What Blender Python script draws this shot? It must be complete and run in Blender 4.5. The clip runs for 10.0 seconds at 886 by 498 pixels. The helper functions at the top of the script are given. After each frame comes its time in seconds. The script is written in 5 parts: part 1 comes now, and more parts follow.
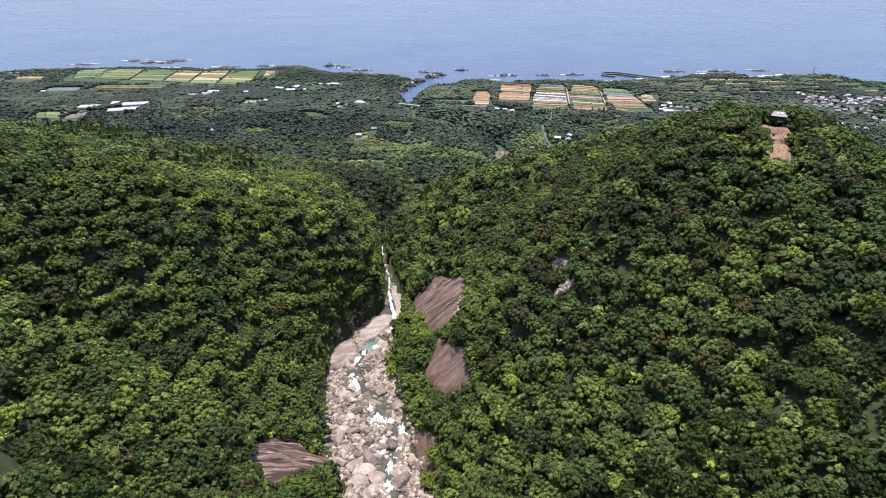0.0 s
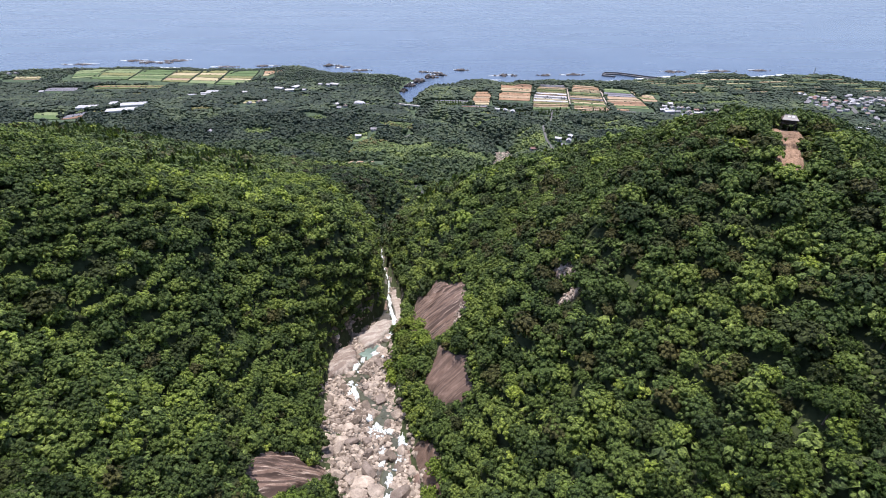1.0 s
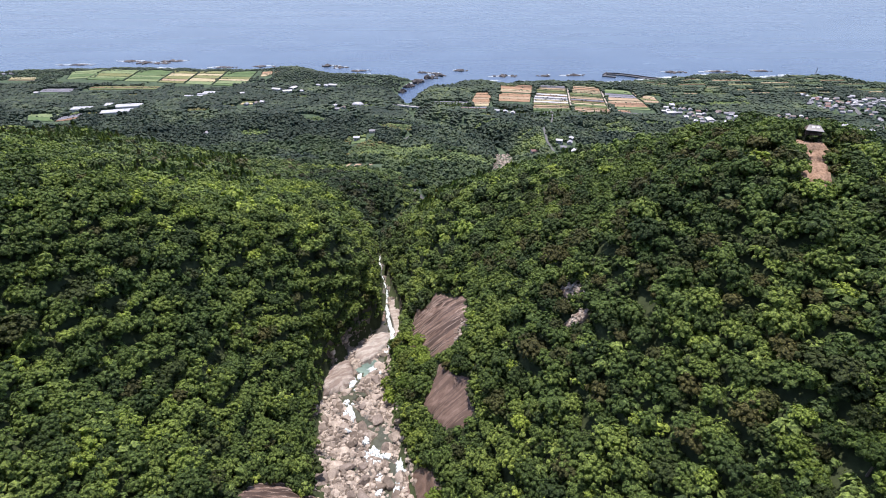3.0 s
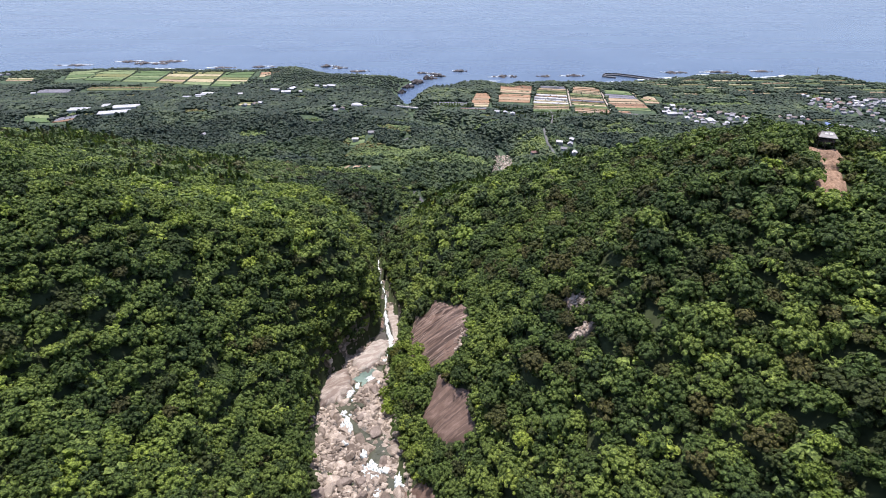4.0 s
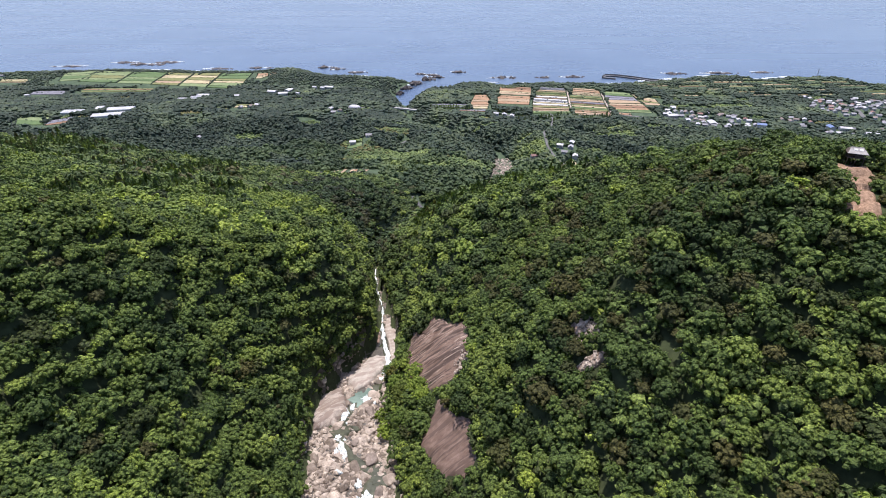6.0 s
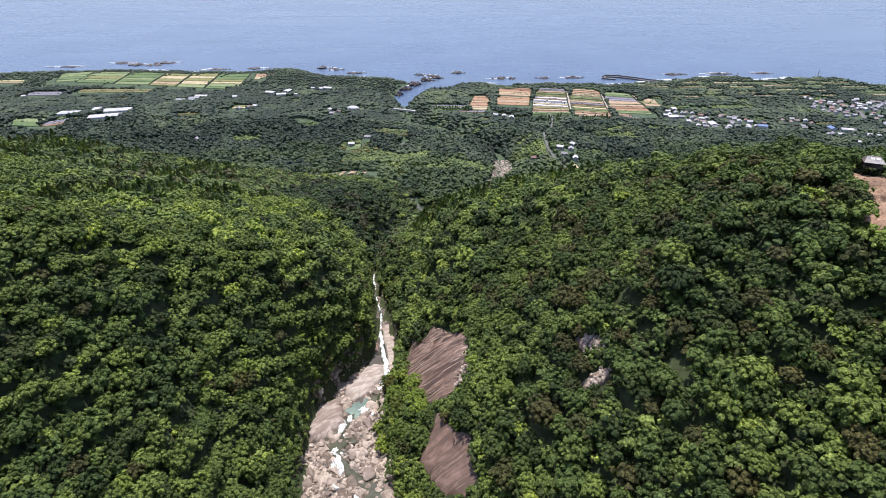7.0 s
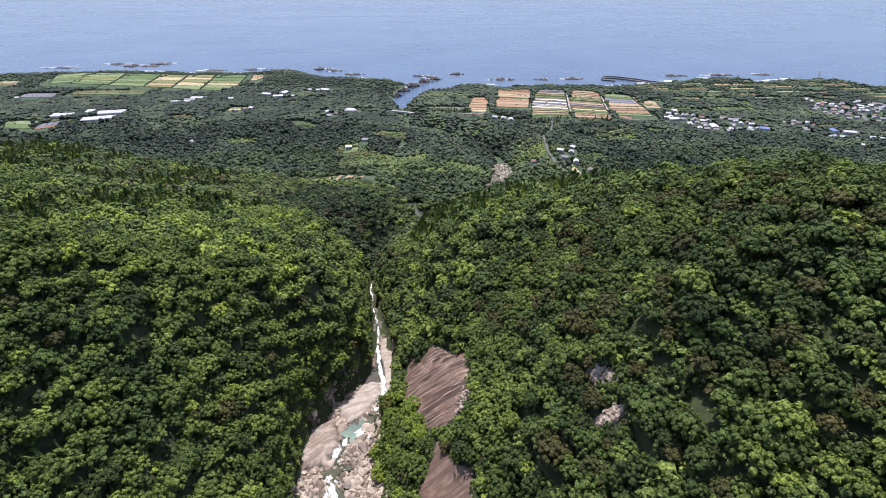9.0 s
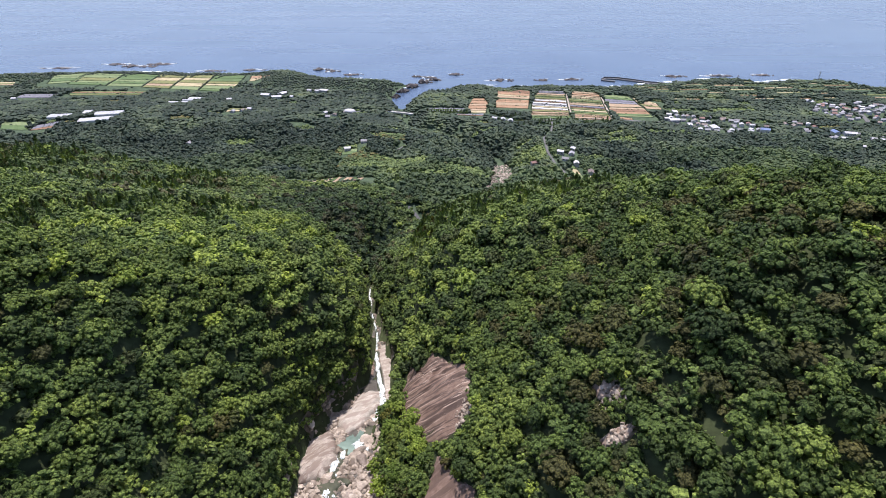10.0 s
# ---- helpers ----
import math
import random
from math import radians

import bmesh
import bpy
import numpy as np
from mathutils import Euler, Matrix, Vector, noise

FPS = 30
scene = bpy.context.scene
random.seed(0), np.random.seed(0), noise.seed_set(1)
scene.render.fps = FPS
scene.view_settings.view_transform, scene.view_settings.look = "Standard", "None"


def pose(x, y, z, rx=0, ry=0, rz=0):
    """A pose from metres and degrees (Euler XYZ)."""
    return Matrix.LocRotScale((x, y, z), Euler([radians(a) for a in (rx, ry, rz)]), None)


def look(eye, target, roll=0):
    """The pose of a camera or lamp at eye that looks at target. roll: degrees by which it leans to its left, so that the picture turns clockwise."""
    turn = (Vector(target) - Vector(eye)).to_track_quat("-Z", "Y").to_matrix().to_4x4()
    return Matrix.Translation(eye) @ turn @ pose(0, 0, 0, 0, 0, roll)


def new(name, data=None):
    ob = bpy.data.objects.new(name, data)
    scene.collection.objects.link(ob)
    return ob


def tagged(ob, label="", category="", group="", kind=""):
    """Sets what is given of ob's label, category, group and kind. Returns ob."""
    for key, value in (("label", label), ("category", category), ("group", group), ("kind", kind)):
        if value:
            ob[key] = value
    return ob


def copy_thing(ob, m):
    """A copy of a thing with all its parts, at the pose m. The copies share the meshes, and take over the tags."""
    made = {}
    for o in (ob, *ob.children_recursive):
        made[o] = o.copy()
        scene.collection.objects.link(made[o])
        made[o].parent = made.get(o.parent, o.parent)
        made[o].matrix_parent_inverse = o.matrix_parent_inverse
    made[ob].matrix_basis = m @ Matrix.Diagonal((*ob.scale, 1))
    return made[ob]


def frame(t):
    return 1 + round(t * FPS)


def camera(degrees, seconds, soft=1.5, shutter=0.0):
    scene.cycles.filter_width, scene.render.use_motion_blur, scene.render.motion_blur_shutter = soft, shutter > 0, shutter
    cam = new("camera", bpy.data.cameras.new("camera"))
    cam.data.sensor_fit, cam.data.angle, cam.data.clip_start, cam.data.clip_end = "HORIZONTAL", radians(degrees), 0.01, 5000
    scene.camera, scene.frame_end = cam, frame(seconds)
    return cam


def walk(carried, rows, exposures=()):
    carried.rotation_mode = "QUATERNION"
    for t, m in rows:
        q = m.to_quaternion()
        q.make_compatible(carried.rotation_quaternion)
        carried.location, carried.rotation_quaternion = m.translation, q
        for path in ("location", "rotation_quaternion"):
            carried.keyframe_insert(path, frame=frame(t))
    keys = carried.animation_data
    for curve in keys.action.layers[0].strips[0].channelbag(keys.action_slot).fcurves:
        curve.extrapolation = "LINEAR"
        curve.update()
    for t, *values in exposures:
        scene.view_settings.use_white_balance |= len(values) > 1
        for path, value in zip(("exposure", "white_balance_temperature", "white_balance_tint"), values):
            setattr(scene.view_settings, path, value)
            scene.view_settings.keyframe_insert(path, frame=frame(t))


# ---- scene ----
cam = camera(80.0, 10.0, soft=1.0)
# seconds, place in metres (z from sea level), turn in degrees
ROWS = [
    (0.0, 0.00, 0.00, 327.00, 60.212, -0.000, 0.000),
    (0.5, -0.22, 3.03, 326.81, 60.199, -0.002, -0.010),
    (1.0, -0.39, 6.16, 326.65, 60.188, -0.004, -0.023),
    (1.5, -0.53, 9.37, 326.53, 60.179, -0.006, -0.041),
    (2.0, -0.64, 12.66, 326.44, 60.171, -0.008, -0.063),
    (2.5, -0.72, 16.01, 326.38, 60.165, -0.010, -0.087),
    (3.0, -0.78, 19.42, 326.35, 60.161, -0.012, -0.115),
    (3.5, -0.81, 22.87, 326.34, 60.158, -0.016, -0.145),
    (4.0, -0.84, 26.37, 326.35, 60.157, -0.019, -0.178),
    (4.5, -0.86, 29.89, 326.37, 60.157, -0.024, -0.214),
    (5.0, -0.88, 33.44, 326.42, 60.157, -0.029, -0.251),
    (5.5, -0.89, 36.99, 326.47, 60.159, -0.036, -0.289),
    (6.0, -0.92, 40.55, 326.53, 60.162, -0.043, -0.330),
    (6.5, -0.95, 44.10, 326.60, 60.165, -0.052, -0.371),
    (7.0, -1.00, 47.63, 326.67, 60.168, -0.063, -0.413),
    (7.5, -1.07, 51.14, 326.74, 60.172, -0.075, -0.455),
    (8.0, -1.17, 54.61, 326.81, 60.177, -0.089, -0.498),
    (8.5, -1.29, 58.04, 326.87, 60.182, -0.104, -0.540),
    (9.0, -1.45, 61.41, 326.93, 60.186, -0.122, -0.582),
    (9.5, -1.66, 64.72, 326.97, 60.191, -0.142, -0.624),
    (10.0, -1.90, 67.96, 327.00, 60.195, -0.164, -0.664),
]
walk(cam, [(t, pose(x, y, z, rx, ry, rz)) for t, x, y, z, rx, ry, rz in ROWS], exposures=((0.0, 0.77, 6380, 20), (10.0, 0.77, 6380, 20)))

# ---- light ----
SUN_UP, SUN_SIDE = 75.5, -12.0  # elevation; degrees from straight ahead, minus is to the left
world = bpy.data.worlds.new("sky")
scene.world = world
world.use_nodes = True
sky = world.node_tree.nodes.new("ShaderNodeTexSky")
sky.sky_type, sky.sun_disc = "NISHITA", False
sky.sun_elevation, sky.sun_rotation = radians(SUN_UP), radians(SUN_SIDE)
sky.altitude, sky.air_density, sky.dust_density, sky.ozone_density = 300, 1.0, 2.0, 2.0
world.node_tree.links.new(sky.outputs[0], world.node_tree.nodes["Background"].inputs[0])
world.node_tree.nodes["Background"].inputs[1].default_value = 0.145

sun_data = bpy.data.lights.new("sun", "SUN")
sun_data.energy, sun_data.angle, sun_data.color = 3.9, radians(0.5), (1.0, 0.96, 0.9)
sun = new("sun", sun_data)
way = Vector((math.sin(radians(SUN_SIDE)) * math.cos(radians(SUN_UP)), math.cos(radians(SUN_SIDE)) * math.cos(radians(SUN_UP)), math.sin(radians(SUN_UP))))
sun.matrix_world = look(way * 900, (0, 0, 0))


# ---- materials ----
def material(name, rough=0.8, spec=0.3, metal=0.0):
    m = bpy.data.materials.new(name)
    m.use_nodes = True
    b = m.node_tree.nodes["Principled BSDF"]
    b.inputs["Roughness"].default_value = rough
    b.inputs["Specular IOR Level"].default_value = spec
    b.inputs["Metallic"].default_value = metal
    return m, m.node_tree.nodes, m.node_tree.links, b


def noise_node(n, l, scale, detail=4.0, rough=0.6, stretch=None, turn=(0, 0, 0), objectwise=False):
    t = n.new("ShaderNodeTexNoise")
    t.inputs["Scale"].default_value, t.inputs["Detail"].default_value, t.inputs["Roughness"].default_value = scale, detail, rough
    if objectwise:
        c = n.new("ShaderNodeTexCoord").outputs["Object"]
    else:
        c = n.new("ShaderNodeNewGeometry").outputs["Position"]
    if stretch:
        mp = n.new("ShaderNodeMapping")
        mp.vector_type = "TEXTURE"
        mp.inputs["Scale"].default_value = [1 / s for s in stretch]
        mp.inputs["Rotation"].default_value = [radians(a) for a in turn]
        l.new(c, mp.inputs["Vector"])
        c = mp.outputs["Vector"]
    l.new(c, t.inputs["Vector"])
    return t.outputs["Fac"]


def ramp(n, l, fac, stops):
    r = n.new("ShaderNodeValToRGB")
    els = r.color_ramp.elements
    while len(els) < len(stops):
        els.new(0.5)
    for e, (p, c) in zip(els, stops):
        e.position, e.color = p, (*c, 1)
    l.new(fac, r.inputs["Fac"])
    return r.outputs["Color"]


def mix(n, l, a, b, fac, how="MIX"):
    m = n.new("ShaderNodeMix")
    m.data_type, m.blend_type = "RGBA", how
    for sock, v in ((m.inputs["Factor"], fac), (m.inputs["A"], a), (m.inputs["B"], b)):
        if isinstance(v, (int, float)):
            sock.default_value = v
        elif isinstance(v, tuple):
            sock.default_value = (*v, 1)
        else:
            l.new(v, sock)
    return m.outputs["Result"]


def bump(n, l, b, height, strength, distance):
    k = n.new("ShaderNodeBump")
    k.inputs["Strength"].default_value, k.inputs["Distance"].default_value = strength, distance
    l.new(height, k.inputs["Height"])
    l.new(k.outputs["Normal"], b.inputs["Normal"])


def leaf_material(name, dark, mid, light, own=False, fresh=0.3, speckle=1.0, brown=1.0, grain=1.9, depth=1.0):
    """Foliage: per-tree tint, per-leaf-clump variation, painted hollows and highlights, a little light through the
    leaves.
    """
    m, n, l, b = material(name, 0.6, 0.18)
    if own:
        tint = n.new("ShaderNodeObjectInfo").outputs["Random"]
    else:
        a = n.new("ShaderNodeAttribute")
        a.attribute_name = "tint"
        tint = a.outputs["Fac"]
    isl = n.new("ShaderNodeNewGeometry").outputs["Random Per Island"]
    col = ramp(n, l, tint, [(0.0, (dark[0] * (1 + 0.75 * brown), dark[1] * (1 + 0.1 * brown), dark[2] * (1 + 0.2 * brown))), (0.14, dark), (0.45, mid), (0.84, light), (0.9, light), (1.0, (light[0] * 1.32, light[1] * 1.28, light[2] * 1.0))])
    col = mix(n, l, col, ramp(n, l, isl, [(0.0, (1 - 0.3 * speckle, 1 - 0.28 * speckle, 1 - 0.35 * speckle)), (0.5, (0.97, 0.97, 0.97)), (1.0, (1 + 0.25 * speckle, 1 + 0.22 * speckle, 1 + 0.1 * speckle))]), 1.0, "MULTIPLY")
    # shade in the hollows and highlights on the spray tips, painted into the colour
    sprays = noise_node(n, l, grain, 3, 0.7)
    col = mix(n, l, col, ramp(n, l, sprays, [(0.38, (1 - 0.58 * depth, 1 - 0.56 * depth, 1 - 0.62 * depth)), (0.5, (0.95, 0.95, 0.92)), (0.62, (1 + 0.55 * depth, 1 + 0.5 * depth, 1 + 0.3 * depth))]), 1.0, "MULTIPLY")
    col = mix(n, l, col, ramp(n, l, noise_node(n, l, 0.035, 3), [(0.35, (0.75, 0.8, 0.8)), (0.65, (1.15, 1.1, 0.95))]), 1.0, "MULTIPLY")
    bump(n, l, b, sprays, 1.0, min(0.6, 1.2 / grain))
    l.new(col, b.inputs["Base Color"])
    tr = n.new("ShaderNodeBsdfTranslucent")
    l.new(mix(n, l, col, (1.1, 1.2, 0.5), 1.0, "MULTIPLY"), tr.inputs["Color"])
    ms = n.new("ShaderNodeMixShader")
    ms.inputs[0].default_value = fresh
    l.new(b.outputs[0], ms.inputs[1])
    l.new(tr.outputs[0], ms.inputs[2])
    l.new(ms.outputs[0], n["Material Output"].inputs["Surface"])
    return m


GREENS = ((0.047, 0.077, 0.03), (0.091, 0.141, 0.044), (0.168, 0.232, 0.064))
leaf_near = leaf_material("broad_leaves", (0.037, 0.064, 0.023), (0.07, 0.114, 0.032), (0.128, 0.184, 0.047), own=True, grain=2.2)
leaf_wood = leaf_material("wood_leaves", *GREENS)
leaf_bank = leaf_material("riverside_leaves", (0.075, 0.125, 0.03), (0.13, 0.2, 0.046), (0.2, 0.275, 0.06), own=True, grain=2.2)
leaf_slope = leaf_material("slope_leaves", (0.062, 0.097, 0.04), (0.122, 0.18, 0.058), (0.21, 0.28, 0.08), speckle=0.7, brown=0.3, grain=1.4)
# blue raised a little for the haze of distance
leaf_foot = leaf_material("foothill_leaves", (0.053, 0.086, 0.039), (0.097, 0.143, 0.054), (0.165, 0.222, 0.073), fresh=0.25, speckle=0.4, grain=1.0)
# a dark species, darkened further for the shade on the spur
leaf_oak = leaf_material("shaded_dark_oak_leaves", (0.026, 0.046, 0.023), (0.043, 0.073, 0.032), (0.078, 0.118, 0.045), fresh=0.2, speckle=0.7, grain=1.0)
leaf_meadow = leaf_material("meadow_leaves", (0.09, 0.135, 0.055), (0.13, 0.185, 0.075), (0.18, 0.24, 0.095), speckle=0.15, grain=0.5)
# distance haze is put into this leaf colour as extra blue
leaf_low = leaf_material("hazy_valley_floor_leaves", (0.05, 0.079, 0.045), (0.082, 0.122, 0.062), (0.136, 0.186, 0.084), fresh=0.3, speckle=0.1, brown=0.0, grain=0.6, depth=0.5)
leaf_pine = leaf_material("conifer_needles", (0.044, 0.074, 0.032), (0.07, 0.11, 0.042), (0.11, 0.158, 0.055), fresh=0.3, grain=1.0)
leaf_cedar = leaf_material("cedar_needles", (0.056, 0.09, 0.038), (0.09, 0.135, 0.052), (0.14, 0.192, 0.066), fresh=0.3, grain=1.0)
# bluer and greyer than the leaves: aerial haze painted into the base colour
leaf_far = leaf_material("hazy_lowland_leaves", (0.04, 0.062, 0.048), (0.066, 0.096, 0.069), (0.11, 0.148, 0.092), fresh=0.3, speckle=0.1, brown=0.0, grain=0.4, depth=0.5)


def plain_material(name, c1, c2, scale, rough=0.85, spec=0.25, bumps=0.0, metal=0.0, vary=0.0):
    m, n, l, b = material(name, rough, spec, metal)
    f = noise_node(n, l, scale, 6)
    col = ramp(n, l, f, [(0.3, c1), (0.7, c2)])
    col = mix(n, l, col, ramp(n, l, noise_node(n, l, scale * 0.13, 3), [(0.3, (0.8, 0.8, 0.8)), (0.7, (1.15, 1.15, 1.15))]), 1.0, "MULTIPLY")
    if vary:
        r = n.new("ShaderNodeObjectInfo").outputs["Random"]
        col = mix(n, l, col, ramp(n, l, r, [(0.0, (1 - vary,) * 3), (1.0, (1 + vary,) * 3)]), 1.0, "MULTIPLY")
    l.new(col, b.inputs["Base Color"])
    if bumps:
        bump(n, l, b, f, 0.6, bumps)
    return m


def ground_material():
    """Leaf litter in the hills, rank grass and brush on the coastal lowland."""
    m, n, l, b = material("forest_floor", 0.95, 0.1)
    f = noise_node(n, l, 0.35, 6)
    litter = ramp(n, l, f, [(0.3, (0.024, 0.031, 0.015)), (0.7, (0.055, 0.07, 0.03))])
    grass = ramp(n, l, noise_node(n, l, 0.12, 6), [(0.3, (0.035, 0.055, 0.033)), (0.7, (0.075, 0.105, 0.06))])
    xyz = n.new("ShaderNodeSeparateXYZ")
    l.new(n.new("ShaderNodeNewGeometry").outputs["Position"], xyz.inputs[0])
    span = n.new("ShaderNodeMapRange")
    span.inputs["From Min"].default_value, span.inputs["From Max"].default_value = 60, 85
    l.new(xyz.outputs["Z"], span.inputs["Value"])
    col = mix(n, l, grass, litter, span.outputs["Result"])
    l.new(col, b.inputs["Base Color"])
    bump(n, l, b, f, 0.6, 0.3)
    return m


floor_mat = ground_material()
bark_mat = plain_material("bark", (0.07, 0.055, 0.04), (0.16, 0.13, 0.1), 3.0, 0.9, 0.2, 0.05)


def granite(name, tones, spots, streak=None, stretch=(1, 1, 1), turn=(0, 0, 0), own=False, rough=0.7):
    m, n, l, b = material(name, rough, 0.35)
    f = noise_node(n, l, 0.35, 6, 0.65)
    col = ramp(n, l, f, [(0.3, tones[0]), (0.55, tones[1]), (0.75, tones[2])])
    fine = noise_node(n, l, 3.0, 5, 0.7)
    col = mix(n, l, col, ramp(n, l, fine, [(0.3, (0.72, 0.7, 0.68)), (0.7, (1.18, 1.18, 1.18))]), 1.0, "MULTIPLY")
    if streak:
        s = noise_node(n, l, 1.0, 5, 0.6, stretch, turn)
        col = mix(n, l, col, streak, ramp(n, l, s, [(0.48, (0, 0, 0)), (0.53, (1, 1, 1))]))
        s2 = noise_node(n, l, 2.3, 4, 0.6, stretch, turn)
        col = mix(n, l, col, spots, ramp(n, l, s2, [(0.58, (0, 0, 0)), (0.66, (0.9, 0.9, 0.9))]))
    else:
        col = mix(n, l, col, spots, ramp(n, l, noise_node(n, l, 0.8, 6, 0.75), [(0.56, (0, 0, 0)), (0.7, (0.8, 0.8, 0.8))]))
    if own:
        r = n.new("ShaderNodeObjectInfo").outputs["Random"] if own is True else n.new("ShaderNodeNewGeometry").outputs["Random Per Island"]
        col = mix(n, l, col, ramp(n, l, r, [(0.0, (0.4, 0.36, 0.33)), (0.3, (0.75, 0.71, 0.68)), (0.7, (1.0, 0.97, 0.95)), (1.0, (1.3, 1.26, 1.22))]), 1.0, "MULTIPLY")
    l.new(col, b.inputs["Base Color"])
    bump(n, l, b, fine, 0.5, 0.25)
    return m


boulder_mat = granite("granite_boulder", ((0.19, 0.16, 0.13), (0.34, 0.3, 0.247), (0.49, 0.445, 0.375)), (0.16, 0.132, 0.108), own=True)
gravel_mat = granite("granite_rubble", ((0.2, 0.17, 0.138), (0.36, 0.318, 0.262), (0.52, 0.472, 0.4)), (0.16, 0.132, 0.108), own="piece")
dark_boulder_mat = granite("lichened_granite", ((0.13, 0.105, 0.085), (0.21, 0.172, 0.14), (0.31, 0.265, 0.22)), (0.11, 0.088, 0.07))
# gravel darkened to paint the shadowed gaps between boulders
silt_mat = granite("shade_dark_gravel", ((0.045, 0.042, 0.034), (0.085, 0.077, 0.063), (0.13, 0.12, 0.1)), (0.05, 0.045, 0.036), rough=0.5)
pale_mat = granite("pale_granite", ((0.27, 0.245, 0.205), (0.37, 0.34, 0.29), (0.46, 0.43, 0.375)), (0.3, 0.25, 0.205), (0.25, 0.205, 0.17), (0.12, 0.5, 0.3), (0, 0, 30))
grey_mat = granite("grey_granite", ((0.22, 0.188, 0.155), (0.315, 0.275, 0.23), (0.41, 0.37, 0.31)), (0.19, 0.145, 0.115), (0.18, 0.14, 0.112), (0.12, 0.5, 0.1), (0, 0, 50))
SLAB = (((0.15, 0.096, 0.07), (0.215, 0.148, 0.112), (0.29, 0.212, 0.165)), (0.5, 0.4, 0.315), (0.07, 0.046, 0.035))
slab_mat = granite("streaked_granite", *SLAB, (0.035, 0.7, 0.02), (0, 0, -24))
dome_mat = granite("veined_granite", ((0.15, 0.098, 0.074), (0.205, 0.14, 0.108), (0.28, 0.2, 0.158)), (0.26, 0.185, 0.145), (0.125, 0.084, 0.064), (0.04, 0.45, 0.02), (0, 0, -10))
band_mat = granite("banded_granite", *SLAB, (0.035, 0.8, 0.02), (0, 0, 40))
wall_rock_mat = granite("wet_bank_rock", ((0.09, 0.06, 0.046), (0.155, 0.105, 0.08), (0.23, 0.165, 0.13)), (0.05, 0.038, 0.03), rough=0.45)
sea_rock_mat = granite("shore_rock", ((0.035, 0.031, 0.03), (0.065, 0.056, 0.052), (0.125, 0.105, 0.095)), (0.03, 0.027, 0.026))
scar_mat = plain_material("landslip_earth", (0.13, 0.09, 0.068), (0.42, 0.335, 0.262), 0.6, 0.95, 0.1, 0.3)
soil_mat = plain_material("bare_soil", (0.13, 0.082, 0.052), (0.36, 0.245, 0.165), 1.1, 0.95, 0.1, 0.5)


def water_material(name, c1, c2, rough, scale, wave, strength, streaks=False):
    m, n, l, b = material(name, rough, 0.5)
    b.inputs["IOR"].default_value = 1.33
    col = ramp(n, l, noise_node(n, l, scale * 0.2, 3), [(0.35, c1), (0.65, c2)])
    if streaks:
        wind = noise_node(n, l, 1.0, 4, 0.55, (0.0008, 0.006, 1), (0, 0, 0))
        col = mix(n, l, col, ramp(n, l, wind, [(0.35, (0.88, 0.9, 0.94)), (0.65, (1.12, 1.1, 1.06))]), 1.0, "MULTIPLY")
        l.new(ramp(n, l, wind, [(0.3, (rough * 0.92,) * 3), (0.7, (rough * 1.15,) * 3)]), b.inputs["Roughness"])
    l.new(col, b.inputs["Base Color"])
    bump(n, l, b, noise_node(n, l, scale, 4, 0.6, (1, 1.8, 1)), strength, wave)
    return m


sea_mat = water_material("sea_water", (0.045, 0.072, 0.118), (0.058, 0.09, 0.138), 0.26, 0.02, 1.0, 0.05, True)
stream_mat = water_material("stream_water", (0.04, 0.043, 0.028), (0.09, 0.094, 0.064), 0.1, 0.8, 0.25, 0.6)
pool_mat = water_material("clear_pool_water", (0.11, 0.155, 0.13), (0.2, 0.27, 0.225), 0.1, 0.5, 0.2, 0.5)
foam_mat, _n, _l, _b = material("white_water", 0.5, 0.3)
_f = noise_node(_n, _l, 1.0, 6, 0.7, (1.5, 0.55, 1))
_l.new(ramp(_n, _l, _f, [(0.36, (0.1, 0.14, 0.125)), (0.5, (0.55, 0.6, 0.59)), (0.64, (0.84, 0.87, 0.87))]), _b.inputs["Base Color"])
bump(_n, _l, _b, _f, 0.8, 0.35)


# ---- helpers for things ----
def part(name, bm, mat, parent=None, label=""):
    """One mesh object, under its thing when there is one."""
    me = bpy.data.meshes.new(name)
    if isinstance(bm, bmesh.types.BMesh):
        bm.to_mesh(me)
        bm.free()
    else:
        me = bm
    if mat and not me.materials:
        me.materials.append(mat)
    ob = new(name, me)
    if parent:
        ob.parent = parent
    return tagged(ob, label)


def raw_mesh(name, verts, faces, mat, smooth=False, tint=None):
    """A mesh straight from arrays: faces all of one size."""
    me = bpy.data.meshes.new(name)
    faces = np.asarray(faces, dtype=np.int32)
    k = faces.shape[1]
    me.vertices.add(len(verts))
    me.vertices.foreach_set("co", np.asarray(verts, dtype=np.float32).ravel())
    me.loops.add(faces.size)
    me.loops.foreach_set("vertex_index", faces.ravel())
    me.polygons.add(len(faces))
    me.polygons.foreach_set("loop_start", np.arange(0, faces.size, k, dtype=np.int32))
    me.polygons.foreach_set("use_smooth", np.full(len(faces), smooth))
    if tint is not None:
        me.attributes.new("tint", "FLOAT", "POINT").data.foreach_set("value", np.asarray(tint, dtype=np.float32))
    me.update(calc_edges=True)
    me.materials.append(mat)
    return me


def box(bm, x0, y0, z0, x1, y1, z1, m=None):
    vs = [bm.verts.new((x, y, z)) for z in (z0, z1) for x, y in ((x0, y0), (x1, y0), (x1, y1), (x0, y1))]
    for q in ((3, 2, 1, 0), (4, 5, 6, 7), (0, 1, 5, 4), (1, 2, 6, 5), (2, 3, 7, 6), (3, 0, 4, 7)):
        bm.faces.new([vs[i] for i in q])
    if m:
        bmesh.ops.transform(bm, matrix=m, verts=vs)
    return vs


